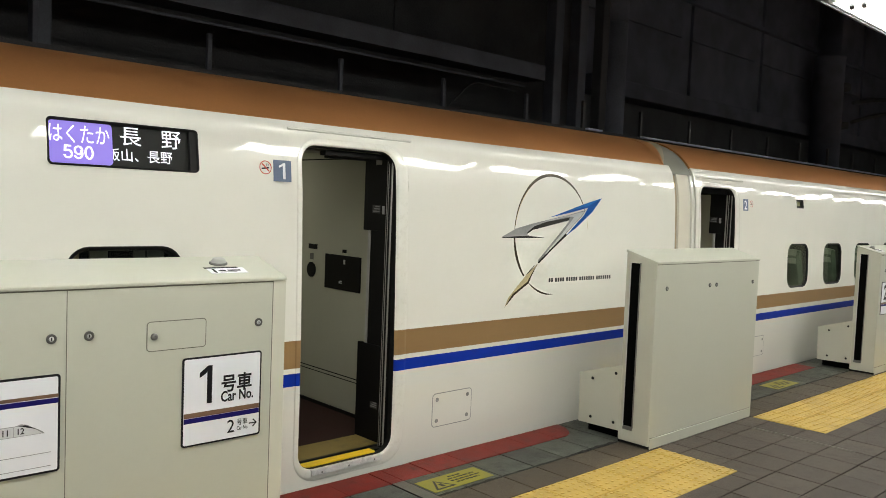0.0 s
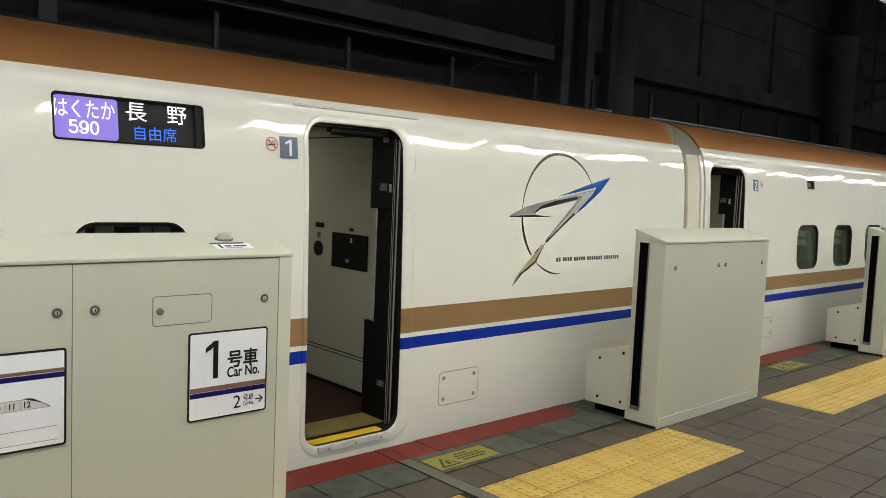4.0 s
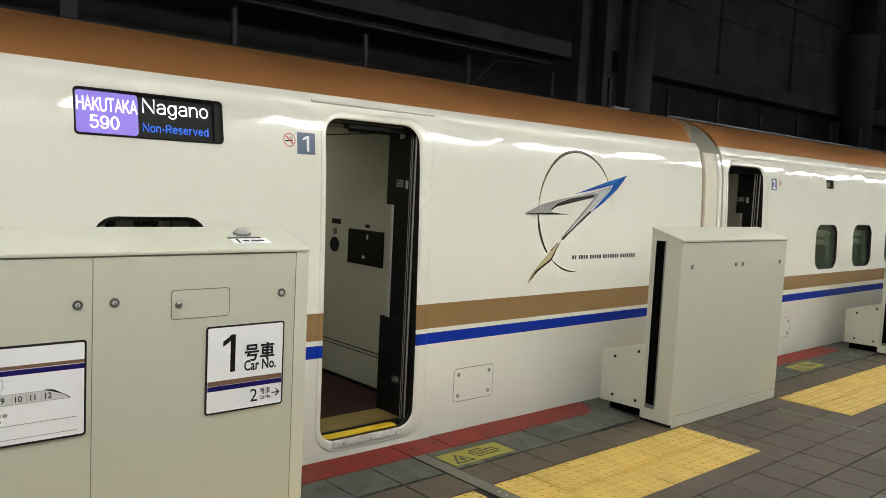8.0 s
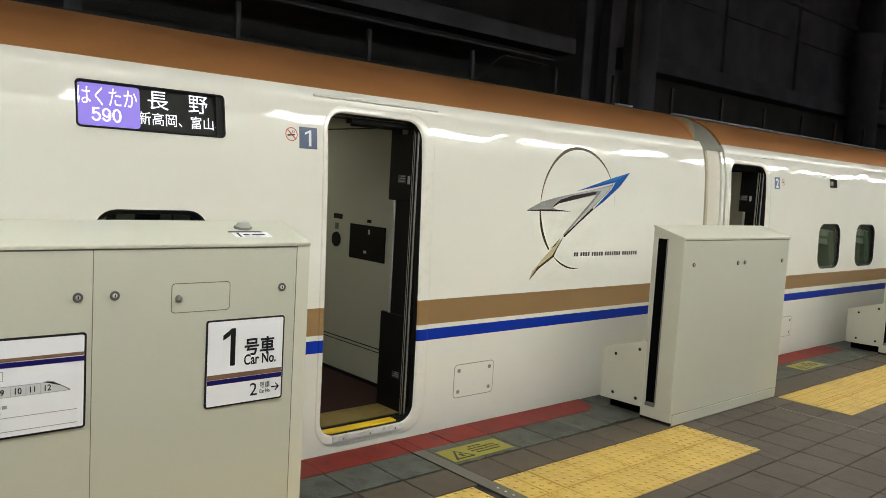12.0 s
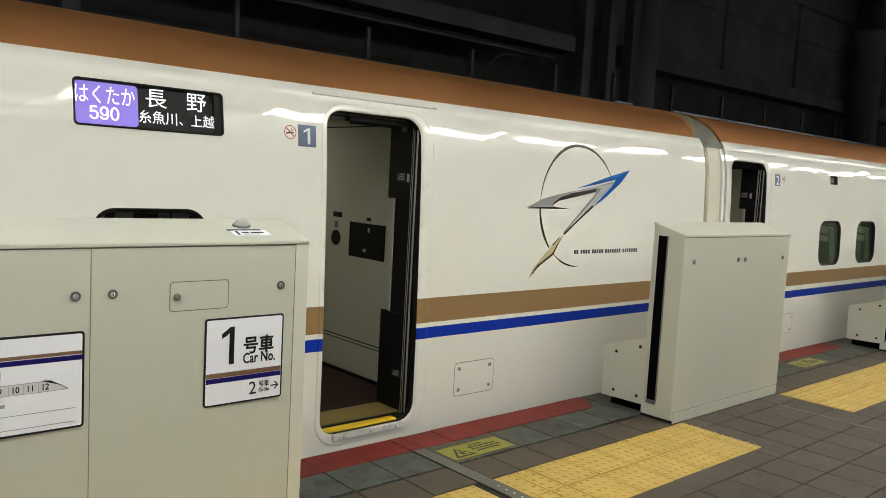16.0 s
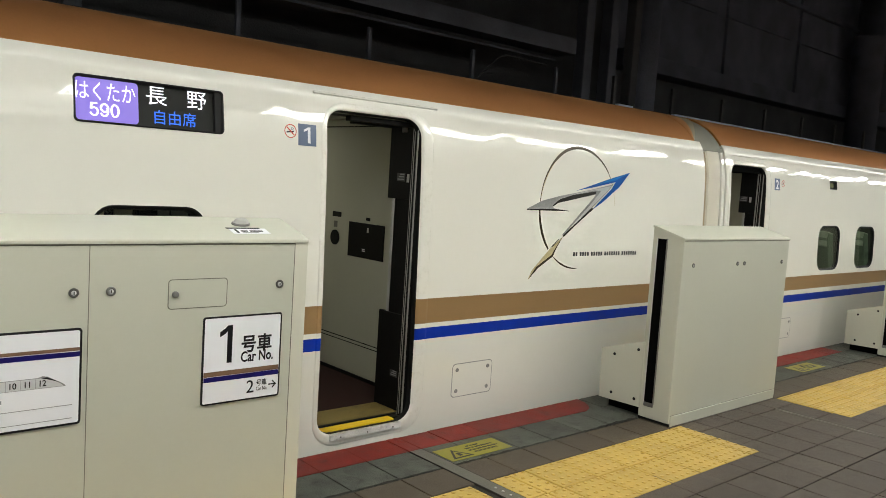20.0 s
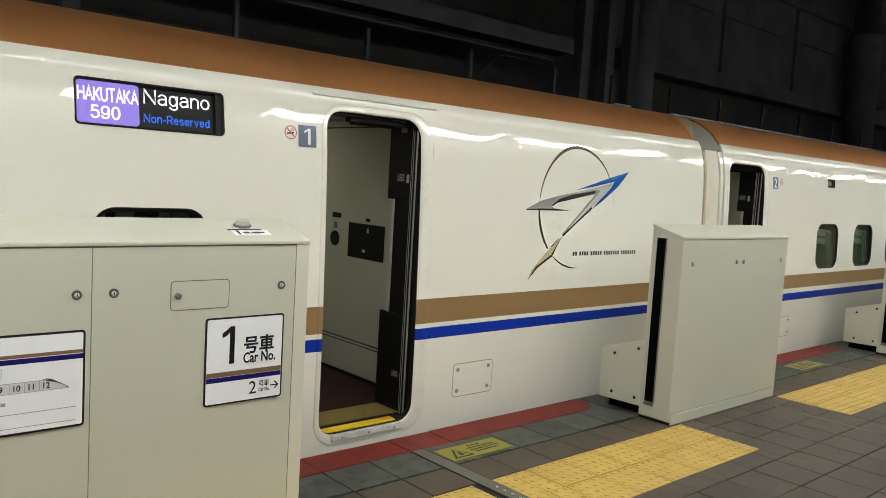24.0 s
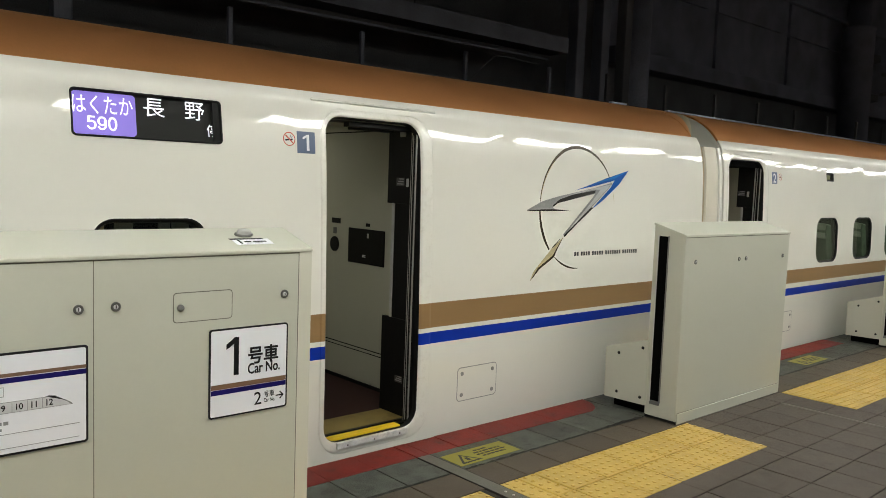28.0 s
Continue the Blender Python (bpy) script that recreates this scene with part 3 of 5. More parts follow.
    part("hatch_label", box(xr - 0.0075, xr - 0.004, 1.945, 1.985, 1.058, 1.064), SIGN_WHITE, ext)
    part("wall_plate", box(xr - 0.005, xr + 0.01, 1.905, 1.955, 1.282, 1.307, 0.002), BLACK_PANEL, car)
    part("wall_plate", box(xr - 0.005, xr + 0.01, 2.298, 2.418, 1.285, 1.325, 0.002), BLACK_PANEL, car, "small black notice plate")
    part("wall_plate", box(xr - 0.005, xr + 0.01, 2.348, 2.393, 1.2, 1.25, 0.002), DULL_STEEL, car)
    part("round_handle", prism(disc(2.37, 1.118, 0.06, 24), "x", xr - 0.008, xr + 0.01), RUBBER, car, "black oval recessed handle")
    for y, z, w, h in ((1.19, 1.605, 0.085, 0.055), (1.15, 0.277, 0.08, 0.045)):
        k = part("pocket_sticker", box(px - 0.0015, px + 0.001, y, y + w, z, z + h), STICKER_DARK, car, "dark label with pale print")
        for i in range(3):
            part("print_bar", box(px - 0.003, px, y + 0.008, y + w - 0.008 - 0.012 * i, z + 0.010 + i * h * 0.3, z + 0.017 + i * h * 0.3), SIGN_GREY, k)
    part("pocket_sticker", box(px - 0.002, px + 0.001, 1.19, 1.25, 1.93, 1.962), STICKER_PALE, car, "small pale label")
    for z, y in ((1.60, 1.145), (0.262, 1.105)):
        part("pocket_sticker", box(px - 0.002, px + 0.001, y, y + 0.025, z, z + 0.055), STICKER_PALE, car, "small pale upright label")
    part("step_mat", box(x0 + 0.0, px, 1.115, 1.375, 0.046, 0.054, 0.002), MUSTARD, car, "worn mustard-yellow step mat")
    part("step_groove", box(x0 + 0.0, px - 0.01, 1.031, 1.085, 0.02, 0.056), RUBBER, car)
    part("step_groove", box(x0 + 0.0, px - 0.01, 1.088, 1.112, 0.02, 0.058), RUBBER, car)
    part("step_edge", box(x0 + 0.03, x0 + 0.605, 0.962, 1.03, 0.03, 0.074, 0.004), STEP_YELLOW, car, "bright yellow step edge")
    sill = part("door_sill", box(x0 + 0.09, x0 + 0.632, 0.916, 0.985, 0.021, 0.060, 0.003), SILL_STEEL, car, "scuffed steel door sill")
    for i in range(3):
        part("screw", lathe([(0.006, 0), (0.005, 0.002), (0.0, 0.0021)], 10, None, Matrix.Translation((x0 + 0.165 + i * 0.2, 0.916, 0.037)) @ FRONT), DULL_STEEL, sill)


def inspection_panel(car, x0, x1, z0, z1):
    o = rounded(x0, x1, z0, z1, 0.03, 5)
    i2 = rounded(x0 + 0.006, x1 - 0.006, z0 + 0.006, z1 - 0.006, 0.025, 5)
    p = part("inspection_panel", plate_on_skin(i2, WHITE_PAINT, 0.002), None, car, "white access panel with four fasteners")
    part("panel_joint", plate_on_skin(o, PANEL_SEAM, 0.001), None, p)
    for x in (x0 + 0.045, x1 - 0.045):
        for z in (z0 + 0.045, z1 - 0.045):
            c, nrm = on_skin(x, arc_at(z), 0.002)
            part("fastener", lathe([(0.0145, 0), (0.0135, 0.003), (0.008, 0.0035), (0.007, 0.001), (0.0, 0.001)], 14, None, Matrix.Translation(c) @ FRONT), FASTENER, p)


def side_window(car, x0, x1, z0, z1, r):
    w = part("side_window", frame_ring([(rounded(x0, x1, z0, z1, r, 6, 6), 0.0), (rounded(x0 + 0.012, x1 - 0.012, z0 + 0.012, z1 - 0.012, r - 0.01, 6, 6), -0.002), (rounded(x0 + 0.022, x1 - 0.022, z0 + 0.022, z1 - 0.022, r - 0.018, 6, 6), -0.03), (rounded(x0 + 0.024, x1 - 0.024, z0 + 0.024, z1 - 0.024, r - 0.02, 6, 6), -0.09)], RUBBER), None, car, "dark rounded passenger window")
    g = part("pane", plate_on_skin(rounded(x0 + 0.015, x1 - 0.015, z0 + 0.015, z1 - 0.015, r - 0.012, 6, 6), GLASS, -0.012), None, w)
    g.visible_shadow = False
    return w


def seat_row(car, x, y=1.12):
    s = part("seat", prism([(x, 0.75), (x + 0.45, 0.70), (x + 0.5, 0.8), (x + 0.12, 0.86), (x + 0.02, 1.28), (x - 0.1, 1.30), (x - 0.12, 1.2)], "y", y, y + 0.45, 0.02), SEAT_GREEN, car, "dark green passenger seat")
    part("headrest_cover", prism([(x - 0.125, 1.13), (x - 0.105, 1.31), (x + 0.025, 1.29), (x + 0.065, 1.12)], "y", y + 0.02, y + 0.43, 0.01), SEAT_COVER, s, "pale headrest cover")
    return s


def build_car_one():
    car = thing("train_car", "white bullet train car with copper roof, its door open", "train car", -2.0, 0.93, -1.3)
    x0, x1 = -20.0, 1.73
    holes = [door_outline(-2.42, 0.075), rounded(*DISPLAY, 0.022, 6), rounded(-3.73, -3.152, 0.86, 1.412, 0.11, 6, 6)]
    inv = Matrix.Translation((2.0, -0.93, 1.3))
    root = car

    def fix():
        for o in car.children:
            o.matrix_parent_inverse = inv
    part("body_side", side_mesh(x0, x1 - 0.04, -0.95, 2.135, holes, BANDS), None, root, "glossy white side with a copper and a blue stripe")
    part("roof", sweep_mesh(x0, 1.60, 2.135, COPPER_PAINT), None, root, "copper-brown painted roof")
    # rounded car end
    rows = []
    for i in range(7):
        a = radians(90 * i / 6)
        rows.append((x1 - 0.04 + 0.04 * math.sin(a), 0.055 * (1 - math.cos(a))))
    s = np.linspace(ARC[0], arc_at(2.088), 120)
    verts, faces, idx = [], [], []
    for x, ins in rows:
        verts += [on_skin(x, q, -ins)[0] for q in s]
    n = len(s)
    for k in range(len(rows) - 1):
        for i in range(n - 1):
            z = np.interp((s[i] + s[i + 1]) / 2, ARC, CURVE[:, 1])
            if z > 2.09:
                continue
            faces.append((k * n + i, (k + 1) * n + i, (k + 1) * n + i + 1, k * n + i + 1))
            idx.append(next((b[2] for b in BANDS if b[0] <= z <= b[1]), 0))
    part("car_end_corner", mesh_from(verts, faces, [WHITE_PAINT, STRIPE_COPPER, STRIPE_BLUE], "corner", idx, True), None, root)
    part("end_wall", box(x1 - 0.1, x1 - 0.06, 1.06, 4.2, -0.95, 2.05), HOOD_TAN, root)
    doorway(root, -2.42)
    vestibule(root, -2.42, True)
    g = part("drip_rail", plate_on_skin([(-2.50, 2.083), (-1.56, 2.083), (-1.56, 2.09), (-2.50, 2.09)], WHITE_PAINT, 0.012), None, root, "slim drip rail over the door")
    g.data.materials[0] = WHITE_PAINT
    part("drip_rail", frame_ring([([(-2.50, 2.08), (-1.56, 2.08), (-1.56, 2.093), (-2.50, 2.093)], 0.0), ([(-2.50, 2.082), (-1.56, 2.082), (-1.56, 2.091), (-2.50, 2.091)], 0.012)], WHITE_PAINT), None, root)
    inspection_panel(root, -1.357, -0.975, 0.151, 0.388)
    side_window(root, -3.73, -3.152, 0.86, 1.412, 0.11)
    for a, b, m in ((-3.72, -3.63, HOOD_TAN), (-3.58, -3.49, HOOD_GREY), (-3.36, -3.30, HOOD_GREY), (-3.29, -3.20, HOOD_GREY)):
        part("cabin_panel", box(a, b, 1.12, 1.14, 0.9, 1.42, 0.004), m, root, "dim panel behind the window")
    # black sheet stands in for the unlit depth behind the window
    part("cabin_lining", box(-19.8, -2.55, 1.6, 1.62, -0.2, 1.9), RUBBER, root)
    fix()
    return car


def build_car_two():
    car = thing("train_car", "white bullet train car with small rounded windows, door open", "train car", 12.0, 0.93, -1.3)
    x0, x1 = 2.085, 26.5
    wins = [(4.18 + 1.045 * i, 4.18 + 1.045 * i + 0.585) for i in range(12)]
    holes = [door_outline(2.175, 0.075, 0.11, 1.962, BANDS_TWO)] + [rounded(a, b, 0.87, 1.387, 0.13, 6, 6) for a, b in wins] + [rounded(4.40, 4.60, 1.805, 1.905, 0.012, 3)]
    part("body_side", side_mesh(x0, x1, -0.95, 2.135, holes, BANDS_TWO), None, car, "glossy white side with a copper and a blue stripe")
    part("roof", sweep_mesh(x0, x1, 2.135, COPPER_PAINT), None, car, "copper-brown painted roof")
    part("car_end_corner", stepped_sweep([(x0 + 0.012, 0.05), (x0 + 0.003, 0.02), (x0, 0.004), (x0 + 0.003, 0.0)], -0.9, 2.135, WHITE_PAINT), None, car)
    part("car_end_corner", stepped_sweep([(x0 + 0.012, 0.05), (x0 + 0.003, 0.02), (x0, 0.004), (x0 + 0.003, 0.0)], 2.135, None, COPPER_PAINT), None, car)
    part("end_wall", box(x0 + 0.01, x0 + 0.05, 1.06, 4.2, -0.95, 2.05), HOOD_CREAM, car)
    doorway(car, 2.175, 1.962, BANDS_TWO)
    vestibule(car, 2.175, True, 1.28)
    # not a track: black block added to hide the lit ceiling above the opening
    part("door_track", box(2.15, 2.94, 1.03, 1.4, 1.90, 2.0), SLOT_BLACK, car)
    inspection_panel(car, 3.30, 3.66, 0.148, 0.372)
    for a, b in wins:
        side_window(car, a, b, 0.87, 1.387, 0.13)
        seat_row(car, a + 0.53)
    part("drip_rail", frame_ring([([(2.14, 2.045), (3.10, 2.045), (3.10, 2.058), (2.14, 2.058)], 0.0), ([(2.14, 2.047), (3.10, 2.047), (3.10, 2.056), (2.14, 2.056)], 0.005)], WHITE_PAINT), None, car)
    d = part("seat_class_display", frame_ring([(rounded(4.40, 4.60, 1.805, 1.905, 0.012, 3), 0.0), (rounded(4.41, 4.59, 1.815, 1.895, 0.01, 3), -0.004), (rounded(4.41, 4.59, 1.815, 1.895, 0.01, 3), -0.02)], RUBBER, True), None, car, "small dark seat display")
    part("lit_character", plate_on_skin(rounded(4.45, 4.54, 1.83, 1.88, 0.01, 3), LED_GREEN, -0.017), None, d)
    # dark sheet that paints the shaded interior seen through the windows
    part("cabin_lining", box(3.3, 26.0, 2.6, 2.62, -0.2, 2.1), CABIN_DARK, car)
    part("cabin_ceiling", box(3.3, 26.0, 1.12, 2.6, 2.0, 2.02), CABIN_CEIL, car)
    part("cabin_light", box(3.5, 26.0, 1.9, 2.1, 1.97, 1.99), CABIN_LIGHT, car, "lit ceiling strip inside the car")
    for o in car.children:
        o.matrix_parent_inverse = Matrix.Translation((-12.0, -0.93, 1.3))
    return car


LED_GREEN = glow("seat_class_leds", (0.10, 0.11, 0.025), 0.45)
car_one = build_car_one()
car_two = build_car_two()


hood = thing("gangway_hood", "cream and grey flexible hood between two train cars", "hood", 1.85, 0.95, -1.3)
part("hood_cover", stepped_sweep([(1.772, 0.05), (1.775, 0.026), (1.782, 0.012), (1.985, 0.010), (1.993, 0.014), (1.997, 0.05)], -0.9, 2.062, HOOD_CREAM), None, hood, "cream hood sheet")
part("hood_edge_strip", stepped_sweep([(2.014, 0.05), (2.017, 0.014), (2.022, 0.008), (2.066, 0.008), (2.070, 0.014), (2.073, 0.05)], -0.9, 2.062, WHITE_PAINT), None, hood, "white strip beside the next car")
part("hood_roof", stepped_sweep([(1.60, 0.03), (1.655, 0.018), (1.70, 0.014), (2.066, 0.012), (2.073, 0.05)], 2.06, None, HOOD_GREY), None, hood, "grey hood roof sheet")
part("hood_edge", stepped_sweep([(1.598, 0.03), (1.601, 0.001), (1.608, 0.0)], 2.137, None, HOOD_PALE, 1.0), None, hood, "pale tan hood edge")
part("roof_end", stepped_sweep([(1.598, 0.004), (1.599, -0.0025), (1.603, -0.0025)], 2.137, None, COPPER_PAINT, 0.55, 0.22), None, hood, "slanting copper end of the roof sheet")
part("hood_fold", stepped_sweep([(1.60, 0.06), (1.715, 0.06), (1.73, 0.032), (1.780, 0.03)], -0.9, 2.06, HOOD_TAN), None, hood, "tan recessed fold")
part("hood_gap", stepped_sweep([(1.975, 0.048), (2.11, 0.048)], -0.9, None, RUBBER), None, hood, "dark gap beside the next car")
for o in hood.children:
    o.matrix_parent_inverse = Matrix.Translation((-1.85, -0.95, 1.3))


# ---- platform screen gates ----
GY, GB = 0.022, 0.275
GATE_SECTION = [(GY, 0.02), (GB, 0.02), (GB, 1.405), (GY + 0.004, 1.332), (GY, 1.326)]


def lock(parent, x, z, r=0.02):
    m = Matrix.Translation((x, GY, z)) @ FRONT
    k = part("lock", lathe([(r, 0), (r, 0.004), (r * 0.86, 0.006), (r * 0.62, 0.006), (r * 0.56, 0.003), (0.0, 0.003)], 20, None, m), LOCK_DARK, parent, "round steel lock")
    part("lock_core", lathe([(r * 0.5, 0.003), (r * 0.48, 0.0055), (0, 0.0056)], 16, None, m), STEEL, k, "bright lock core")
    part("keyhole", box(x - r * 0.1, x + r * 0.1, GY - 0.0062, GY - 0.005, z - r * 0.34, z + r * 0.34), RUBBER, k)


def gate(x0, x1, label, slot_left, joints, locks, post=None):
    g = thing("platform_gate", label, "platform gate", x0, GY, 0.0, "platform screen gates")
    b = part("cabinet", prism(GATE_SECTION, "x", x0 + (0.002 if slot_left else 0), x1, 0.007), GATE_PAINT, g, "cream painted steel cabinet")
    part("lid", prism([(GY - 0.005, 1.3225), (GY + 0.03, 1.3225), (GB + 0.003, 1.396), (GB + 0.003, 1.411), (GY, 1.3395), (GY - 0.005, 1.3355)], "x", x0 - 0.003, x1 + 0.003, 0.002), GATE_PAINT, g, "sloping cream lid with a folded front edge")
    part("plinth", box(x0 + 0.02, x1 - 0.02, GY - 0.006, GB - 0.01, 0.0, 0.075, 0.003), GATE_PAINT, g, "cream plinth panel")
    part("base_gap", box(x0 + 0.01, x1 - 0.01, GY - 0.001, GB, 0.0, 0.02), RUBBER, g)
    # dark strip paints the shadow line below the lid's edge
    part("top_joint", box(x0 + 0.01, x1 - 0.004, GY - 0.0012, GY + 0.004, 1.317, 1.3215), GATE_EDGE, g)
    part("plinth_joint", box(x0 + 0.02, x1 - 0.02, GY - 0.0015, GY + 0.004, 0.0755, 0.0785), GATE_EDGE, g)
    for x in joints:
        part("door_joint", box(x - 0.0014, x + 0.0014, GY - 0.0008, GY + 0.004, 0.08, 1.317), GATE_EDGE, g)
    for x in locks:
        lock(g, x, 1.146, 0.018 if x1 < 0 else 0.016)
    if slot_left:
        s = part("door_slot", box(x0 - 0.001, x0 + 0.02, 0.158, 0.23, 0.13, 1.318), SLOT_BLACK, g, "black slot for the sliding gate panel")
        part("slot_liner", box(x0 - 0.004, x0 + 0.012, 0.150, 0.158, 0.125, 1.322), DULL_STEEL, s)
        part("slot_liner", box(x0 - 0.004, x0 + 0.012, 0.23, 0.238, 0.125, 1.322), STEEL, s)
        part("slot_foot", box(x0 - 0.004, x0 + 0.012, 0.155, 0.235, 0.105, 0.135, 0.003), DULL_STEEL, s)
        k = part("side_guard", prism([(0.262, 0.082), (0.63, 0.075), (0.635, 0.452), (0.29, 0.56), (0.262, 0.56)], "x", x0 - 0.004, x0 + 0.02, 0.003), GATE_PAINT, g, "cream guard plate between gate and train")
        for y, z in ((0.515, 0.425), (0.31, 0.498), (0.518, 0.133), (0.314, 0.133)):
            part("bolt", lathe([(0.012, 0), (0.010, 0.004), (0, 0.005)], 12, None, Matrix.Translation((x0 - 0.004, y, z)) @ Matrix.Rotation(radians(-90), 4, "Y")), RUBBER, k)
        # near-black block paints the shadowed void below the guard
        part("guard_bracket", box(x0 + 0.09, x0 + 0.3, 0.27, 0.6, 0.0, 0.075), SLOT_BLACK, k, "black block for the shade under the guard")
    for o in g.children:
        o.matrix_parent_inverse = Matrix.Translation((-x0, -GY, 0))
    return g


gate_near = gate(-9.0, -3.106, "cream platform gate with car number sign and line map", False, (-4.015, -3.168, -4.9), (-4.067, -3.937, -3.236, -4.85))
gate(-0.103, 1.475, "cream platform gate with a black slot, unmarked front", True, (), (0.04, 0.655, 0.759, 1.366))
gate_far = gate(4.395, 7.2, "cream platform gate with car number sign", True, (5.4,), (4.55, 5.35, 5.45))


def hang(o, g, x0):
    o.matrix_parent_inverse = Matrix.Translation((-x0, -GY, 0))
    return o


hang(part("end_trim", box(-3.1665, -3.104, GY - 0.0015, GY + 0.06, 0.08, 1.3215, 0.0008), GATE_END, gate_near, "paler rounded end strip"), gate_near, -9.0)
# key hatch of the near gate
h = hang(part("key_hatch", prism(rounded(-3.7185, -3.4785, 1.0665, 1.1785, 0.012, 4), "y", GY - 0.002, GY + 0.004), GATE_PAINT, gate_near, "small rounded hatch with a round knob"), gate_near, -9.0)
part("hatch_joint", prism(rounded(-3.722, -3.475, 1.063, 1.182, 0.015, 4), "y", GY - 0.0012, GY + 0.003), GATE_EDGE, h)
part("knob", lathe([(0.014, 0), (0.013, 0.008), (0.008, 0.012), (0.004, 0.0125), (0, 0.009)], 18, None, Matrix.Translation((-3.693, GY - 0.002, 1.122)) @ FRONT), DULL_STEEL, h)


def slope_pose(x, y):
    """A frame on the sloping top of the gates."""
    z = 1.341 + (y - 0.026) * (1.405 - 1.332) / (GB - 0.026)
    return Matrix.Translation((x, y, z)) @ Matrix.Rotation(math.atan2(1.405 - 1.332, GB - 0.026), 4, "X")


def gate_top(x, gx, g):
    at = slope_pose(x + 0.018, 0.182) @ Matrix.Diagonal((0.8, 0.5, 0.9, 1))
    dome = part("sensor_dome", lathe([(0.046, 0.006), (0.044, 0.012), (0.036, 0.024), (0.032, 0.0275), (0.024, 0.0295), (0, 0.03)], 24, None, at), DOME_GREY, g, "low grey sensor dome")
    hang(dome, g, gx)
    part("dome_rim", lathe([(0.052, 0), (0.053, 0.003), (0.051, 0.008), (0.046, 0.010)], 24, None, at), DULL_STEEL, dome, "dark grey rim")
    c = part("caution_label", box(-0.075, 0.095, -0.03, 0.03, 0, 0.0015), SIGN_WHITE, g, "white label with small grey print")
    c.data.transform(slope_pose(x + 0.012, 0.105))
    hang(c, g, gx)
    for i, (u0, u1, v0, v1, m) in enumerate(((-0.085, 0.07, 0.024, 0.036, SIGN_BLACK), (-0.055, -0.045, -0.024, 0.018, SIGN_BLACK), (-0.03, 0.0, -0.008, 0.004, SIGN_BLACK), (0.01, 0.07, -0.008, 0.004, SIGN_BLACK), (-0.03, 0.045, -0.022, -0.016, SIGN_GREY))):
        q = part("print_bar", box(u0, u1, v0, v1, 0.0015, 0.0025), m, c)
        q.data.transform(slope_pose(x + 0.012, 0.105))


gate_top(-3.365, -9.0, gate_near)
gate_top(4.56, 4.395, gate_far)


def lettering(name, body, size, x, z, mat, parent, y=-0.006, align="LEFT", squeeze=1.0, bold=0.0, label=""):
    o = part(name, text_mesh(body, size, mat, align, squeeze, 0, bold, 0.0008), None, parent, label)
    o.location = (x, y, z)
    return o


def car_sign(x0, z0, number, following):
    """Car number sign; its space starts at its lower left corner."""
    s = thing("car_number_sign", "white car number sign with black edge, copper and navy stripe", "sign", x0, GY, z0, "car number signs")
    w, hgt = 0.356, 0.366
    part("sign_plate", prism(rounded(0, w, 0, hgt, 0.012, 5), "y", -0.005, 0), SIGN_BLACK, s, "black edged plate")
    part("sign_face", prism(rounded(0.007, w - 0.007, 0.007, hgt - 0.007, 0.007, 5), "y", -0.0056, -0.004), SIGN_WHITE, s)
    part("copper_stripe", box(0.008, w - 0.008, -0.0062, -0.005, 0.118, 0.138), SIGN_COPPER, s)
    part("navy_stripe", box(0.008, w - 0.008, -0.0062, -0.005, 0.096, 0.1165), SIGN_NAVY, s)
    if number == "1":
        o = part("numeral", prism(one_outline(0.055, 0.157), "y", -0.0066, -0.005), SIGN_BLACK, s)
        o.location = (0.073, 0, 0.17)
    else:
        lettering("numeral", number, 0.225, 0.062, 0.17, SIGN_BLACK, s, squeeze=0.92, bold=0.004)
    lettering("lettering", "号車", 0.078, 0.167, 0.213, SIGN_BLACK, s, squeeze=0.93, bold=0.0018)
    lettering("lettering", "Car No.", 0.062, 0.168, 0.167, SIGN_BLACK, s, squeeze=0.73, bold=0.0012)
    lettering("numeral", following, 0.078, 0.198, 0.030, SIGN_BLACK, s, squeeze=0.98, bold=0.0)
    lettering("lettering", "号車", 0.030, 0.244, 0.058, SIGN_BLACK, s, squeeze=0.86)
    lettering("lettering", "Car No.", 0.024, 0.245, 0.035, SIGN_BLACK, s, squeeze=0.66)
    ar = bmesh.new()
    box(0.302, 0.334, -0.0066, -0.0052, 0.053, 0.058, bm=ar)
    for sgn in (-1, 1):
        r = bmesh.ops.create_cube(ar, size=1, matrix=Matrix.Translation((0.329, -0.0059, 0.0555 + sgn * 0.0075)) @ Matrix.Rotation(sgn * radians(45), 4, "Y") @ Matrix.Diagonal((0.024, 0.0014, 0.005, 1)))
    part("arrow", ar, SIGN_BLACK, s)
    return s


car_sign(-3.574, 0.657, "1", "2")
car_sign(4.47, 0.657, "2", "3")

# line map of the platform, cut off by the near gate's joint
line_map = thing("line_map", "white train formation map with black edge and stripes", "sign", -4.95, GY, 0.662)
part("sign_plate", prism(rounded(0, 0.915, 0, 0.356, 0.012, 5), "y", -0.005, 0), SIGN_BLACK, line_map, "black edged plate")
part("sign_face", prism(rounded(0.008, 0.907, 0.008, 0.348, 0.007, 5), "y", -0.0056, -0.004), SIGN_WHITE, line_map)
part("copper_stripe", box(0.007, 0.908, -0.0062, -0.005, 0.273, 0.2855), SIGN_COPPER, line_map)
part("navy_stripe", box(0.007, 0.908, -0.0062, -0.005, 0.252, 0.2705), SIGN_NAVY, line_map)
train_shape = [(0.12, 0.148), (0.862, 0.148), (0.858, 0.154), (0.845, 0.163), (0.822, 0.176), (0.805, 0.187), (0.785, 0.192), (0.768, 0.187), (0.12, 0.187)]
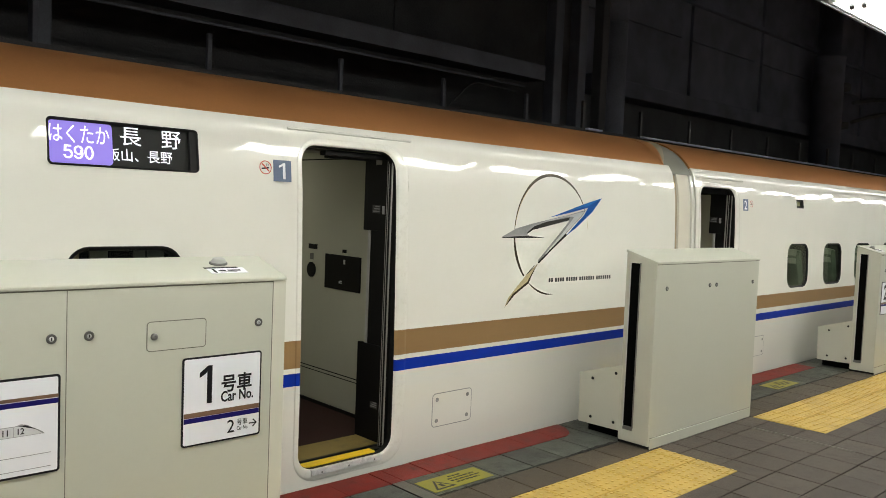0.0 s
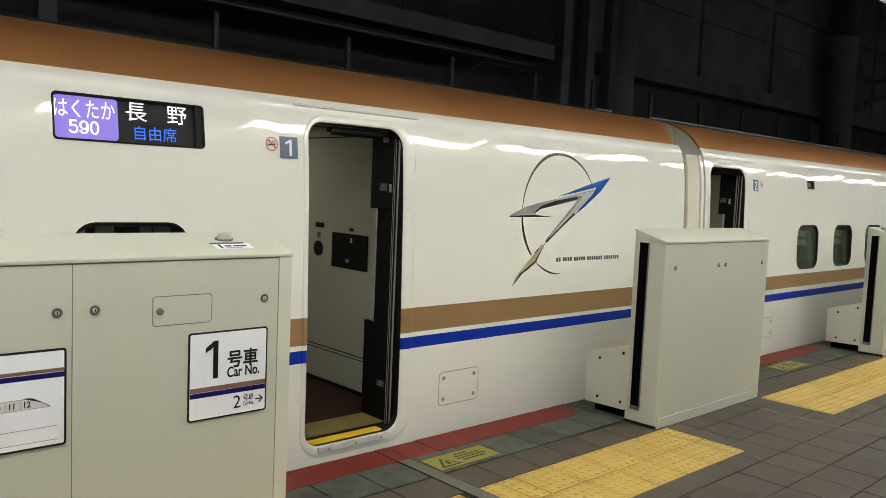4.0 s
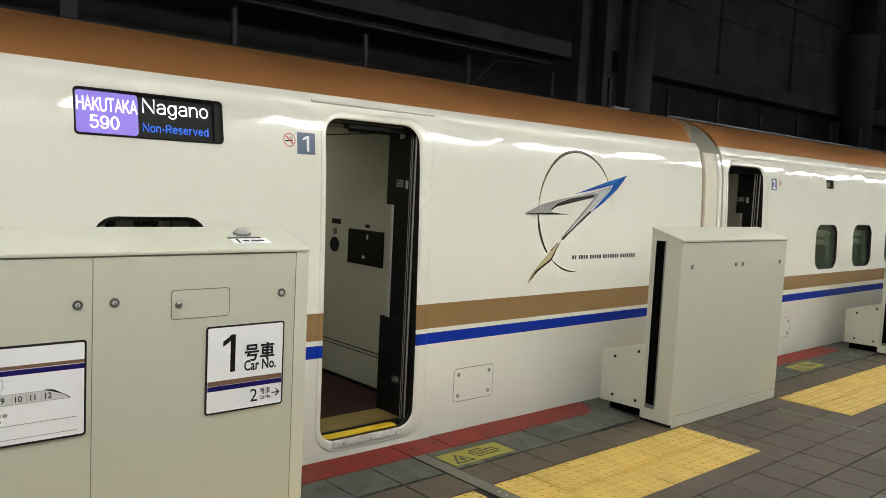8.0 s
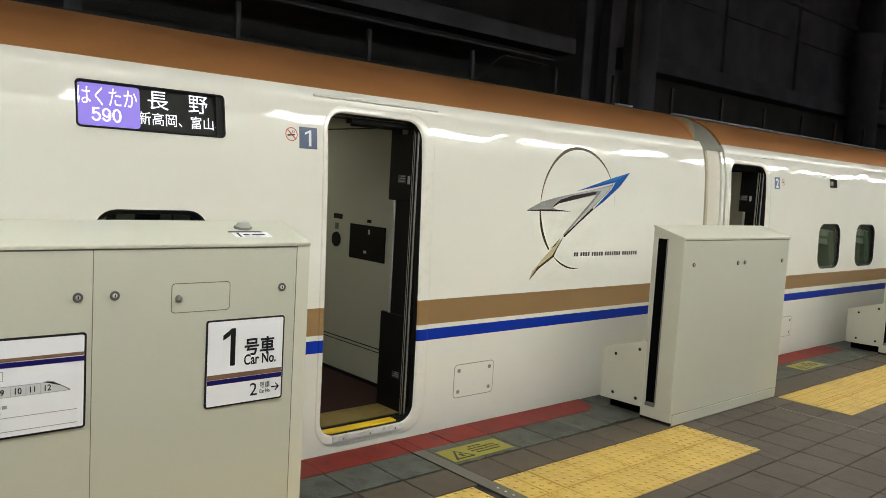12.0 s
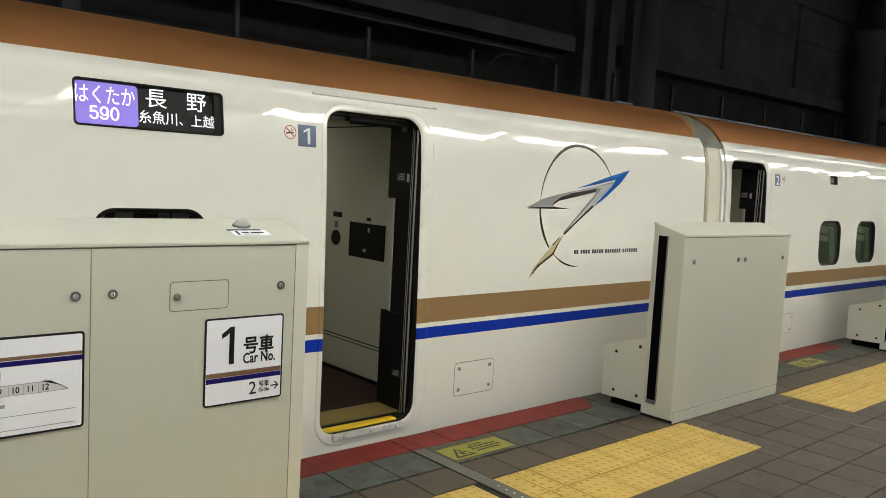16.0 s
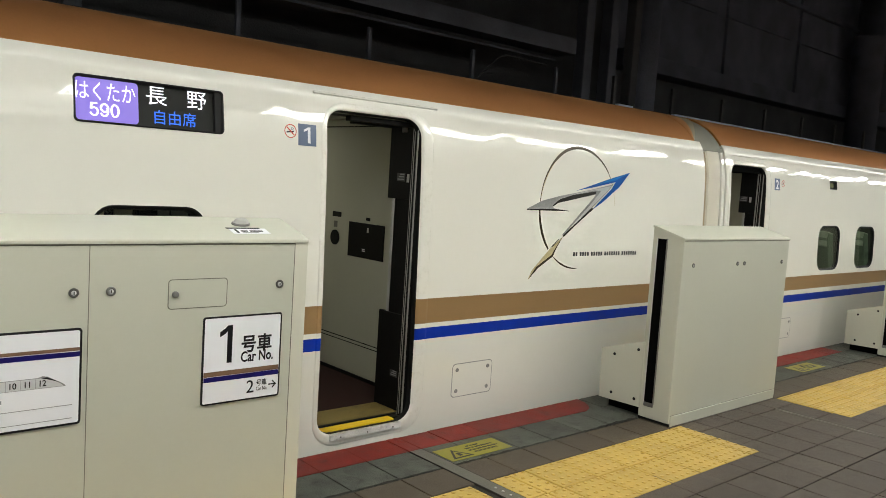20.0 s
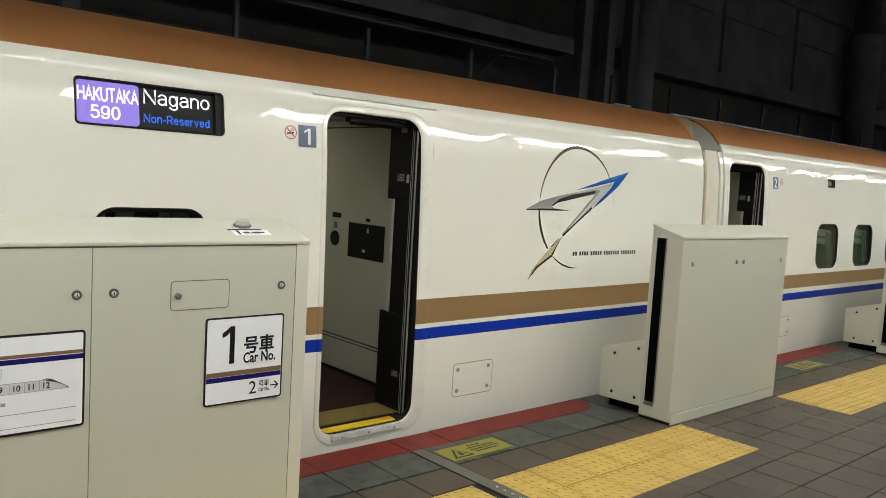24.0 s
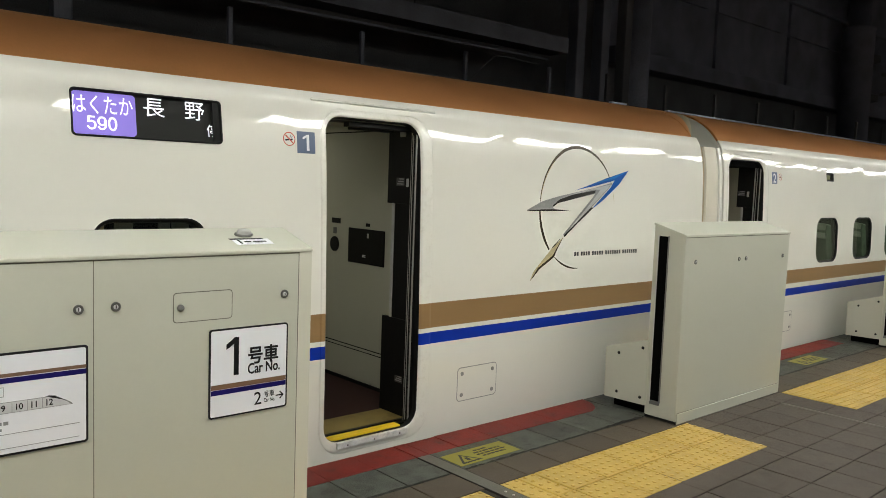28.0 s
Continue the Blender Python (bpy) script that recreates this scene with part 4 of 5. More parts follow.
drawing = part("train_drawing", prism(train_shape, "y", -0.0064, -0.005), SIGN_GREY, line_map, "small grey drawing of a train")
inner = [(0.122, 0.1495), (0.855, 0.1495), (0.842, 0.1605), (0.82, 0.1735), (0.803, 0.1845), (0.768, 0.185), (0.122, 0.185)]
part("drawing_fill", prism(inner, "y", -0.0068, -0.006), surface("drawing_pale_grey", (0.62, 0.62, 0.64), 0.4, 0, 0.02, 6, 60, 0), drawing)
part("nose_shade", prism([(0.775, 0.187), (0.80, 0.1865), (0.84, 0.1655), (0.80, 0.179)], "y", -0.0074, -0.0066), SIGN_BLACK, drawing)
for i in range(13):
    part("car_divider", box(0.7615 - i * 0.0478, 0.763 - i * 0.0478, -0.0072, -0.0066, 0.15, 0.1845), SIGN_GREY, drawing)
for i in range(12):
    lettering("numeral", str(12 - i), 0.031, 0.783 - i * 0.0478, 0.1565, SIGN_BLACK, line_map, y=-0.0074, align="CENTER", squeeze=0.88, bold=0.0003)
for z in (0.0745, 0.025):
    part("rule", box(0.06, 0.884, -0.0064, -0.005, z, z + 0.0022), SIGN_GREY, line_map)
for x, z, w, hh in ((0.12, 0.108, 0.55, 0.012), (0.30, 0.088, 0.35, 0.009), (0.08, 0.215, 0.5, 0.02)):
    n = int(w / 0.02)
    for i in range(n):
        if random.random() < 0.8:
            part("print_bar", box(x + i * 0.02, x + i * 0.02 + 0.015, -0.0064, -0.005, z, z + hh), SIGN_GREY, line_map)
part("print_frame", box(0.52, 0.642, -0.0062, -0.005, 0.206, 0.24), SIGN_GREY, line_map)
part("print_frame_inner", box(0.522, 0.64, -0.0066, -0.0055, 0.208, 0.238), SIGN_WHITE, line_map)

# ---- marks on the train ----


def car_mark(car, name, me, label=""):
    o = part(name, me, None, car, label)
    o.matrix_parent_inverse = car.children[0].matrix_parent_inverse
    return o


def number_plate(car, x0, digit, flip, low=0.0, ring_size=1.0):
    f = car_mark(car, "car_number_film", plate_on_skin([(x0, 1.775 - low), (x0 + 0.118, 1.775 - low), (x0 + 0.118, 1.897 - low), (x0, 1.897 - low)], SIGN_SLATE), "slate blue film with a white car numeral")
    if digit == "1":
        m = bpy.data.meshes.new("numeral")
        bm = prism(one_outline(0.042, 0.09), "y", -0.001, 0.0)
        bm.to_mesh(m), bm.free()
        m.materials.append(SIGN_WHITE)
        m.transform(Matrix.Translation((-0.021, 0, 0)))
    else:
        m = text_mesh(digit, 0.13, SIGN_WHITE, "CENTER", 0.95, 0, 0.002, 0.0008)
    for v in m.vertices:
        v.co = Vector(on_skin(x0 + 0.057 + v.co.x, arc_at(1.79 - low + v.co.z), 0.0032 - v.co.y)[0])
    part("numeral", m, None, f)
    cx = x0 + 0.19 if flip else x0 - 0.05
    cz, k = 1.85 - low, ring_size

    def film(points, mat, out):
        return plate_on_skin([(cx + k * u, cz + k * w) for u, w in points], mat, out)
    ring = frame_ring([([(cx + q * math.cos(t * math.pi / 15), cz + q * math.sin(t * math.pi / 15)) for t in range(30)], 0.002) for q in (0.045 * k, 0.0392 * k)], SIGN_RED)
    n = car_mark(car, "no_smoking_mark", ring, "red no-smoking mark")
    part("bar", film([(-0.03, 0.022), (-0.024, 0.028), (0.03, -0.022), (0.024, -0.028)], SIGN_RED, 0.0025), None, n)
    part("cigarette", film([(-0.03, -0.013), (0.026, -0.005), (0.026, 0.004), (-0.03, -0.004)], SIGN_BLACK, 0.0022), None, n)
    part("smoke", film([(0.002, 0.006), (0.008, 0.006), (0.016, 0.026), (0.008, 0.027)], SIGN_GREY, 0.0022), None, n)
    part("smoke", film([(0.012, 0.007), (0.018, 0.007), (0.028, 0.02), (0.022, 0.023)], SIGN_GREY, 0.0022), None, n)


number_plate(car_one, -2.615, "1", False, 0.0, 0.86)
number_plate(car_two, 3.055, "2", True, 0.03, 0.8)

# emblem: a ring crossed by a folded dart
emblem = thing("emblem", "silver, blue and bronze ring-and-dart emblem on the white side", "emblem", -0.2, 0.95, 1.45)


def emblem_part(name, outline, mat, out):
    o = part(name, plate_on_skin(outline, mat, out), None, emblem)
    o.matrix_parent_inverse = Matrix.Translation((0.2, -0.95, -1.45))
    return o


def crescent(cx, cz, rx, rz, a0, a1, w0, w1, n=36):
    outer, inner_ = [], []
    for i in range(n + 1):
        u = i / n
        a = radians(a0 + (a1 - a0) * u)
        w = w0 + (w1 - w0) * math.sin(math.pi * u)
        outer.append((cx + (rx + w / 2) * math.cos(a), cz + (rz + w / 2) * math.sin(a)))
        inner_.append((cx + (rx - w / 2) * math.cos(a), cz + (rz - w / 2) * math.sin(a)))
    return outer + inner_[::-1]


CX, CZ, RX, RZ = -0.115, 1.478, 0.452, 0.466
emblem_part("ring_arc", crescent(CX, CZ, RX, RZ, 24, 176, 0.004, 0.024), LOGO_DARK, 0.002)
emblem_part("ring_arc", crescent(CX, CZ, RX, RZ, 182, 222, 0.014, 0.024), LOGO_DARK, 0.002)
emblem_part("ring_arc", crescent(CX, CZ, RX, RZ, 229, 272, 0.002, 0.014), LOGO_DARK, 0.002)
emblem_part("ring_arc", crescent(CX, CZ, RX, RZ, 4, 18, 0.001, 0.004), LOGO_GOLD, 0.002)
emblem_part("ring_glint", crescent(CX - 0.004, CZ - 0.004, RX - 0.008, RZ - 0.008, 130, 172, 0.002, 0.007), LOGO_GOLD, 0.003)
emblem_part("blue_wing", [(0.526, 1.788), (0.235, 1.719), (-0.043, 1.644), (-0.166, 1.613), (0.074, 1.652), (0.336, 1.703), (0.281, 1.641), (0.124, 1.53), (0.049, 1.472), (0.185, 1.54), (0.393, 1.669)], LOGO_BLUE, 0.003)
emblem_part("blue_wing_light", [(0.50, 1.779), (0.235, 1.714), (0.06, 1.667), (0.33, 1.715)], LOGO_SKY, 0.0045)
emblem_part("silver_wing", [(-0.71, 1.462), (-0.547, 1.526), (-0.349, 1.567), (-0.131, 1.603), (0.075, 1.637), (0.302, 1.682), (0.247, 1.628), (0.047, 1.491), (-0.147, 1.362), (-0.281, 1.267), (-0.298, 1.277), (-0.13, 1.414), (0.039, 1.551), (0.086, 1.592), (-0.191, 1.544), (-0.365, 1.514), (-0.426, 1.484), (-0.403, 1.471), (-0.215, 1.456), (-0.466, 1.454)], LOGO_SILVER, 0.004)
emblem_part("silver_wing_light", [(0.285, 1.672), (0.235, 1.628), (0.035, 1.49), (-0.15, 1.362), (-0.28, 1.272), (-0.14, 1.385), (0.05, 1.535), (0.15, 1.625), (0.06, 1.625), (-0.3, 1.567)], LOGO_PALE, 0.0048)
emblem_part("wing_shade", [(-0.426, 1.484), (-0.365, 1.514), (-0.147, 1.555), (0.081, 1.597), (0.088, 1.619), (-0.196, 1.58), (-0.347, 1.543), (-0.424, 1.498)], LOGO_BLACK, 0.0056)
emblem_part("wing_shade", [(-0.71, 1.459), (-0.541, 1.467), (-0.403, 1.468), (-0.215, 1.456), (-0.466, 1.454), (-0.709, 1.454)], LOGO_BLACK, 0.0056)
emblem_part("wing_shade", [(0.06, 1.478), (-0.124, 1.364), (-0.281, 1.258), (-0.297, 1.266), (-0.137, 1.372), (0.042, 1.488)], LOGO_BLACK, 0.0056)
emblem_part("gold_tail", [(-0.433, 1.167), (-0.292, 1.26), (-0.369, 1.174), (-0.406, 1.117), (-0.566, 1.035), (-0.663, 0.939), (-0.625, 1.008), (-0.511, 1.104)], LOGO_GOLD, 0.004)
emblem_part("wing_shade", [(-0.292, 1.26), (-0.358, 1.173), (-0.397, 1.109), (-0.555, 1.027), (-0.663, 0.939), (-0.577, 1.035), (-0.414, 1.12), (-0.37, 1.174)], LOGO_DARK, 0.005)
emblem_part("wing_shade", [(-0.43, 1.177), (-0.334, 1.245), (-0.337, 1.237), (-0.403, 1.185)], LOGO_BLACK, 0.005)
# operator's name as plain bars, one for each letter's place
x = -0.155
for n in (2, 0, 4, 0, 5, 0, 7, 0, 7):
    if n == 0:
        x += 0.020
        continue
    for i in range(n):
        emblem_part("name_bar", [(x, 1.108), (x + 0.022, 1.108), (x + 0.022, 1.139), (x, 1.139)], SIGN_INK, 0.002)
        x += 0.0302

# ---- far structure beyond the tracks ----
parapet = setting("parapet", box(-40, 90, 5.0, 5.3, -1.3, 3.02), CONCRETE, "dark parapet wall behind the train", "wall")
for a, b in ((5.58, 5.98), (7.2, 9.0), (9.04, 14.0), (14.05, 90)):
    setting("conduit", box(a, b, 4.92, 4.99, 3.0, 3.03, 0.006), CONDUIT_BLUE, "thin pale blue conduit along the parapet", "trim")
# a plain series under the beam, and a taller pale one past it
for start, gap, number, top, half, m, label in ((0.75 - 1.735 * 5, 1.735, 8, 3.42, 0.026, DARK_STEEL, "dim grey metal post on the dark parapet"),
                                               (5.66, 1.70, 14, 3.49, 0.034, PALE_POST, "pale metal post on the dark parapet")):
    first = tagged(part("parapet_post", box(-half, half, -0.025, 0.025, 3.02, top, 0.006), m, None), label, "post", "parapet posts")
    first.location = (start, 5.1, 0)
    for i in range(1, number):
        copy_thing(first, Matrix.Translation((start + gap * i, 5.1, 0)))
setting("beam", box(-40, 5.12, 5.5, 5.9, 3.78, 4.02), DARK_STEEL, "dark horizontal beam over the parapet", "beam")
setting("pipe", box(-40, 4.6, 5.46, 5.49, 3.60, 3.63, 0.008), DARK_STEEL, "thin dark pipe under the beam", "pipe")
for x in range(3):
    setting("wall_panel", box(-4.0 + 3.6 * x + 0.012, -0.4 + 3.6 * x - 0.012, 7.12, 7.2, 4.2, 8.9, 0.012), CONCRETE, "dim concrete panel of the far wall", "wall")
# tall panels with open joints stand on a ledge past the round column
setting("ledge", box(8.0, 90, 6.7, 7.2, 4.1, 4.44, 0.02), WALL_PANEL, "dim concrete ledge under the far wall panels", "ledge")
setting("ledge", box(8.0, 90, 6.78, 6.9, 6.6, 6.7, 0.02), WALL_PANEL, "thin dim upper ledge along the far wall", "ledge")
for i in range(14):
    a = 8.0 if i == 0 else 12.12 + 3.65 * (i - 1)
    for z0, z1 in ((4.44, 5.762), (5.782, 6.6), (6.7, 8.9)):
        setting("wall_panel", box(a, 11.68 + 3.65 * i, 6.9, 7.19, z0, z1, 0.015), WALL_PANEL, "dim concrete panel of the far wall", "wall")
    setting("wall_recess", box(11.69 + 3.65 * i, 12.11 + 3.65 * i, 6.97, 7.19, 4.44, 8.9), WALL_PANEL, "recessed dim concrete strip between wall panels", "wall")
for x, w, m in ((-4.6, 0.5, CONCRETE), (-2.6, 0.18, DARK_STEEL), (5.46, 0.22, DARK_STEEL), (6.12, 0.22, DARK_STEEL), (6.78, 0.2, CONCRETE), (-9, 0.6, CONCRETE)):
    setting("column", box(x, x + w, 5.6, 5.6 + w, 0, 8.9, 0.02), m, "dark steel or concrete column beyond the tracks", "column")
for x, y, r in ((7.42, 5.82, 0.26), (18.7, 6.3, 0.41), (30.0, 6.3, 0.41)):
    col = [(r, -1.3), (r, 6.3), (r * 1.06, 6.3), (r * 1.06, 6.37), (r * 0.7, 6.37), (r * 0.7, 8.9)] if r > 0.3 else [(r, -1.3), (r, 5.16), (r * 0.98, 5.165), (r * 0.98, 5.175), (r, 5.18), (r, 8.9)]
    setting("column", lathe(col, 32, None, Matrix.Translation((x, y, 0))), WALL_PANEL, "round concrete column beyond the tracks", "column")
    if r > 0.3:
        for z in (4.35, 5.45):
            setting("clamp", lathe([(r + 0.01, z), (r + 0.06, z), (r + 0.06, z + 0.16), (r + 0.01, z + 0.16)], 24, None, Matrix.Translation((x + 0.35, y, 0))), CONCRETE, "dark band on the round column", "clamp")


def bent_pipe(points, r):
    """A thin round pipe through the points."""
    bm = bmesh.new()
    rings = []
    for i, p in enumerate(points):
        d = (Vector(points[min(i + 1, len(points) - 1)]) - Vector(points[max(i - 1, 0)])).normalized()
        m = d.to_track_quat("Z", "Y").to_matrix()
        rings.append([bm.verts.new(Vector(p) + m @ Vector((r * math.cos(a * math.pi / 4), r * math.sin(a * math.pi / 4), 0))) for a in range(8)])
    for a, b in zip(rings, rings[1:]):
        for i in range(8):
            bm.faces.new((a[i], a[(i + 1) % 8], b[(i + 1) % 8], b[i])).smooth = True
    return bm


setting("bent_pipe", bent_pipe([(2.6, 5.2, 3.0), (2.75, 5.2, 3.12), (3.0, 5.2, 3.34), (3.12, 5.2, 3.43), (3.25, 5.2, 3.47), (3.5, 5.2, 3.47), (3.9, 5.2, 3.46), (4.1, 5.2, 3.46)], 0.010), CONCRETE, "thin bent pipe over the parapet", "pipe")

for z0, z1 in ((5.25, 5.67), (4.67, 5.21)):
    setting("brace", bent_pipe([(20.4, 6.2, z0), (21.8, 6.2, (z0 + z1) / 2 + 0.03), (23.2, 6.2, z1)], 0.06), CONCRETE, "dark steel brace beside the round column", "brace")

# ---- lamps over the platform ----


def hangers(t, length, z):
    for s in (-0.35, 0.35):
        part("hanger", box(s * length - 0.01, s * length + 0.01, -0.01, 0.01, 0.09, 4.32 - z), DULL_STEEL, t)


def trough_lamp(x, y, z, length, width, light):
    """A fluorescent trough with a folded grey edge and the sockets of its two tubes."""
    t = thing("ceiling_lamp", "long white fluorescent trough lamp with grey edges", "lamp", x, y, z, "platform lamps")
    part("trough", box(-length / 2, length / 2, -width / 2, width / 2, -0.012, 0.03, 0.006), light, t, "glowing white trough")
    part("housing", box(-length / 2 - 0.02, length / 2 + 0.02, -width / 2 - 0.03, width / 2 + 0.03, 0.032, 0.10, 0.01), HOUSING, t, "grey lamp housing")
    for s in (-1, 1):
        u, v = sorted((s * (width / 2 + 0.002), s * (width / 2 + 0.05)))
        part("frame_lip", box(-length / 2 - 0.25, length / 2 + 0.25, u, v, 0.004, 0.05, 0.004), LAMP_LIP, t, "grey lamp edge")
        e = s * (width / 2 + 0.054)
        part("frame_bead", box(-length / 2 - 0.25, length / 2 + 0.25, e - 0.008, e + 0.008, -0.004, 0.03, 0.003), LAMP_BEAD, t, "dark rounded bead of the lamp edge")
        part("end_plate", box(s * (length / 2 + 0.07) - 0.065, s * (length / 2 + 0.07) + 0.065, -width / 2, width / 2, -0.004, 0.03), HOUSING, t, "pale plate between two lamps")
        for d in (-0.035, 0.035):
            part("tube_socket", lathe([(0.02, 0.0), (0.017, -0.03), (0.011, -0.045), (0.0, -0.046)], 12, None, Matrix.Translation((s * (length / 2 - 0.03), d, -0.011))), LAMP_LIP, t, "small grey tube socket")
    hangers(t, length, z)
    return t


def bare_lamp(x, y, z, length, width, light):
    """A bare batten lamp near the canopy's edge."""
    t = thing("ceiling_lamp", "bare white fluorescent batten lamp under the canopy edge", "lamp", x, y, z, "platform lamps")
    part("tube_cover", box(-length / 2, length / 2, -width / 2, width / 2, -0.042, 0.03, 0.02, 3), light, t, "glowing white tube cover")
    part("housing", box(-length / 2 - 0.02, length / 2 + 0.02, -width / 2 + 0.01, width / 2 - 0.01, 0.031, 0.09, 0.006), HOUSING, t, "grey lamp housing")
    hangers(t, length, z)
    return t


def fill_panel(x, y, z, length, width, light):
    """A wide unseen panel, added as soft fill over the back of the platform."""
    t = thing("ceiling_lamp", "wide unseen fill panel added under the canopy", "lamp", x, y, z, "platform lamps")
    part("diffuser", box(-length / 2, length / 2, -width / 2, width / 2, -0.028, 0.03, 0.006), light, t, "glowing white diffuser")
    part("housing", box(-length / 2 - 0.02, length / 2 + 0.02, -width / 2 - 0.03, width / 2 + 0.03, 0.032, 0.09, 0.01), HOUSING, t, "grey lamp housing")
    hangers(t, length, z)
    return t


# the last two rows are unseen fill, added to light the fronts
# kind, x of the first lamp, y, z, length, width, light, spacing, number
for make, x, y, z, length, width, light, gap, n in ((trough_lamp, -11.0, -1.105, LAMP_Z, 1.16, 0.27, TUBE, 1.67, 24), (bare_lamp, -11.02, -0.75, 4.2, 1.30, 0.14, ROOF_TUBE, 1.45, 26),
                                                    (fill_panel, -11.0, -4.6, 4.2, 2.45, 2.2, BACK_FILL, 2.55, 8), (fill_panel, -11.0, -8.4, 4.2, 2.45, 2.2, BACK_FILL, 2.55, 8)):
    first_lamp = make(x, y, z, length, width, light)
    for i in range(1, n):
        copy_thing(first_lamp, Matrix.Translation((x + gap * i, y, z)))


# ---- floor pieces ----
def piece_mesh(w, d, mat, top=0.0, thick=0.012, bev=0.003, name="piece"):
    """A tile from its lower left corner, with a chamfered top edge."""
    b = bev
    v = [(0, 0, top - thick), (w, 0, top - thick), (w, d, top - thick), (0, d, top - thick), (0, 0, top - b * 0.6), (w, 0, top - b * 0.6), (w, d, top - b * 0.6), (0, d, top - b * 0.6),
         (b, b, top), (w - b, b, top), (w - b, d - b, top), (b, d - b, top)]
    f = [(0, 1, 5, 4), (1, 2, 6, 5), (2, 3, 7, 6), (3, 0, 4, 7), (4, 5, 9, 8), (5, 6, 10, 9), (6, 7, 11, 10), (7, 4, 8, 11), (8, 9, 10, 11)]
    return mesh_from(v, f, mat, name)


def lay(name, me, x, y, parent, z=0.0):
    o = new(name, me)
    o.location = (x, y, z + random.uniform(-0.0012, 0.0012))
    o.rotation_euler = (radians(random.uniform(-0.12, 0.12)), radians(random.uniform(-0.12, 0.12)), 0)
    o.parent = parent
    return o


def tactile_mesh(w, d):
    me = piece_mesh(w - 0.010, d - 0.010, TACTILE, 0.004, 0.016, 0.004, "tactile")
    v = [tuple(q.co) for q in me.vertices]
    f = [tuple(p.vertices) for p in me.polygons]
    tips = [0] * len(f)
    nx, ny = max(1, round(w / 0.06)), round(d / 0.06)
    for i in range(nx):
        for j in range(ny):
            cx, cy = (i + 0.5) * w / nx, (j + 0.5) * d / ny
            k = len(v)
            for r, z in ((0.0130, 0.004), (0.0110, 0.0078), (0.0066, 0.0098)):
                v += [(cx + r * math.cos(a * math.pi / 4), cy + r * math.sin(a * math.pi / 4), z) for a in range(8)]
            f += [(k + q + a, k + q + (a + 1) % 8, k + q + 8 + (a + 1) % 8, k + q + 8 + a) for q in (0, 8) for a in range(8)] + [tuple(k + 16 + a for a in range(8))]
            # foot ring gets the painted shade, upper ring and cap the painted highlight
            tips += [2] * 8 + [1] * 9
    bpy.data.meshes.remove(me)
    return mesh_from(v, f, [TACTILE, TACTILE_TIP, TACTILE_FOOT], "tactile", tips)


tactile = tactile_mesh(0.3, 0.3)
paving = thing("tactile_paving", "yellow tactile paving with raised dots", "tactile paving", -1.0, -0.3, 0, "", "structure")
paving_inv = Matrix.Translation((1.0, 0.3, 0))
covered = []


def lay_tactile(x0, x1):
    covered.append((x0, x1))
    x = x0
    while x < x1 - 0.05:
        for y in (-0.3, -0.6):
            lay("tactile_tile", tactile, x, y, paving).matrix_parent_inverse = paving_inv
        x += 0.3


# the strip before the near doorway starts and ends with cut tiles
for x, w in ((-1.888, 0.146), (-1.742, 0.134), (-0.106, 0.116)):
    cut = tactile_mesh(w, 0.3)
    for y in (-0.3, -0.6):
        lay("tactile_tile", cut, x, y, paving).matrix_parent_inverse = paving_inv
lay_tactile(-1.608, -0.11)
covered[-1] = (-1.89, 0.0)
lay_tactile(-5.03, -2.03)
lay_tactile(1.468, 5.968)

# everything else lies in a grid of 0.31 m, with the expansion channel between
PITCH_X = 0.31
big = piece_mesh(0.3015, 0.2915, TILE_GREY)
brown, slab = piece_mesh(0.3015, 0.260, TILE_BROWN), piece_mesh(0.3015, 0.299, SLAB_GREEN)
slab_outer, red_coat = piece_mesh(0.304, 0.236, SLAB_GREEN), piece_mesh(0.3075, 0.236, SLAB_RED, 0.0012, 0.012, 0.0015)


def column_x(i):
    """Left edge of floor column i; column 0 starts beside the channel."""
    return -1.647 + PITCH_X * i if i >= 0 else -1.985 + PITCH_X * i


near_field, far_v, far_f = 0, [], []
for j in range(0, 37):
    y = -0.46 - 0.3 * (j - 1) - 0.3 + 0.003
    for i in range(-60, 100):
        x = column_x(i)
        if y > -0.61 and any(x + 0.31 > a - 0.002 and x < b + 0.002 for a, b in covered):
            continue
        if -3.6 < x < 4.5 and y > -2.6 and near_field < 300:
            lay("floor_tile", big, x, y, platform)
            near_field += 1
        else:
            k = len(far_v)
            far_v += [(x, y, 0), (x + 0.304, y, 0), (x + 0.304, y + 0.294, 0), (x, y + 0.294, 0)]
            far_f.append((k, k + 1, k + 2, k + 3))
# cut pieces beside the tactile strips
for a, b, y0, y1 in ((0.003, 0.209, -0.457, -0.163), (0.003, 0.209, -0.757, -0.463), (0.213, 1.143, -0.157, 0.0), (0.003, 0.209, -0.157, 0.0), (1.147, 1.463, -0.157, 0.0),
                     (1.147, 1.463, -0.457, -0.163), (-1.888, -0.102, -0.757, -0.603), (-0.098, 0.0, -0.757, -0.603), (1.468, 5.8, -0.757, -0.603), (-5.03, -1.99, -0.757, -0.603), *((-1.888, -1.65, -1.057 - 0.3 * k, -0.763 - 0.3 * k) for k in range(35))):
    n = max(1, round((b - a) / PITCH_X))
    for i in range(n):
        w = (b - a) / n - 0.006
        lay("floor_tile", piece_mesh(w, y1 - y0, TILE_GREY), a + i * (b - a) / n, y0, platform)
far = part("far_tiles", mesh_from(far_v, far_f, TILE_GREY, "far_tiles"), None, platform)
far["kind"] = "stuff"
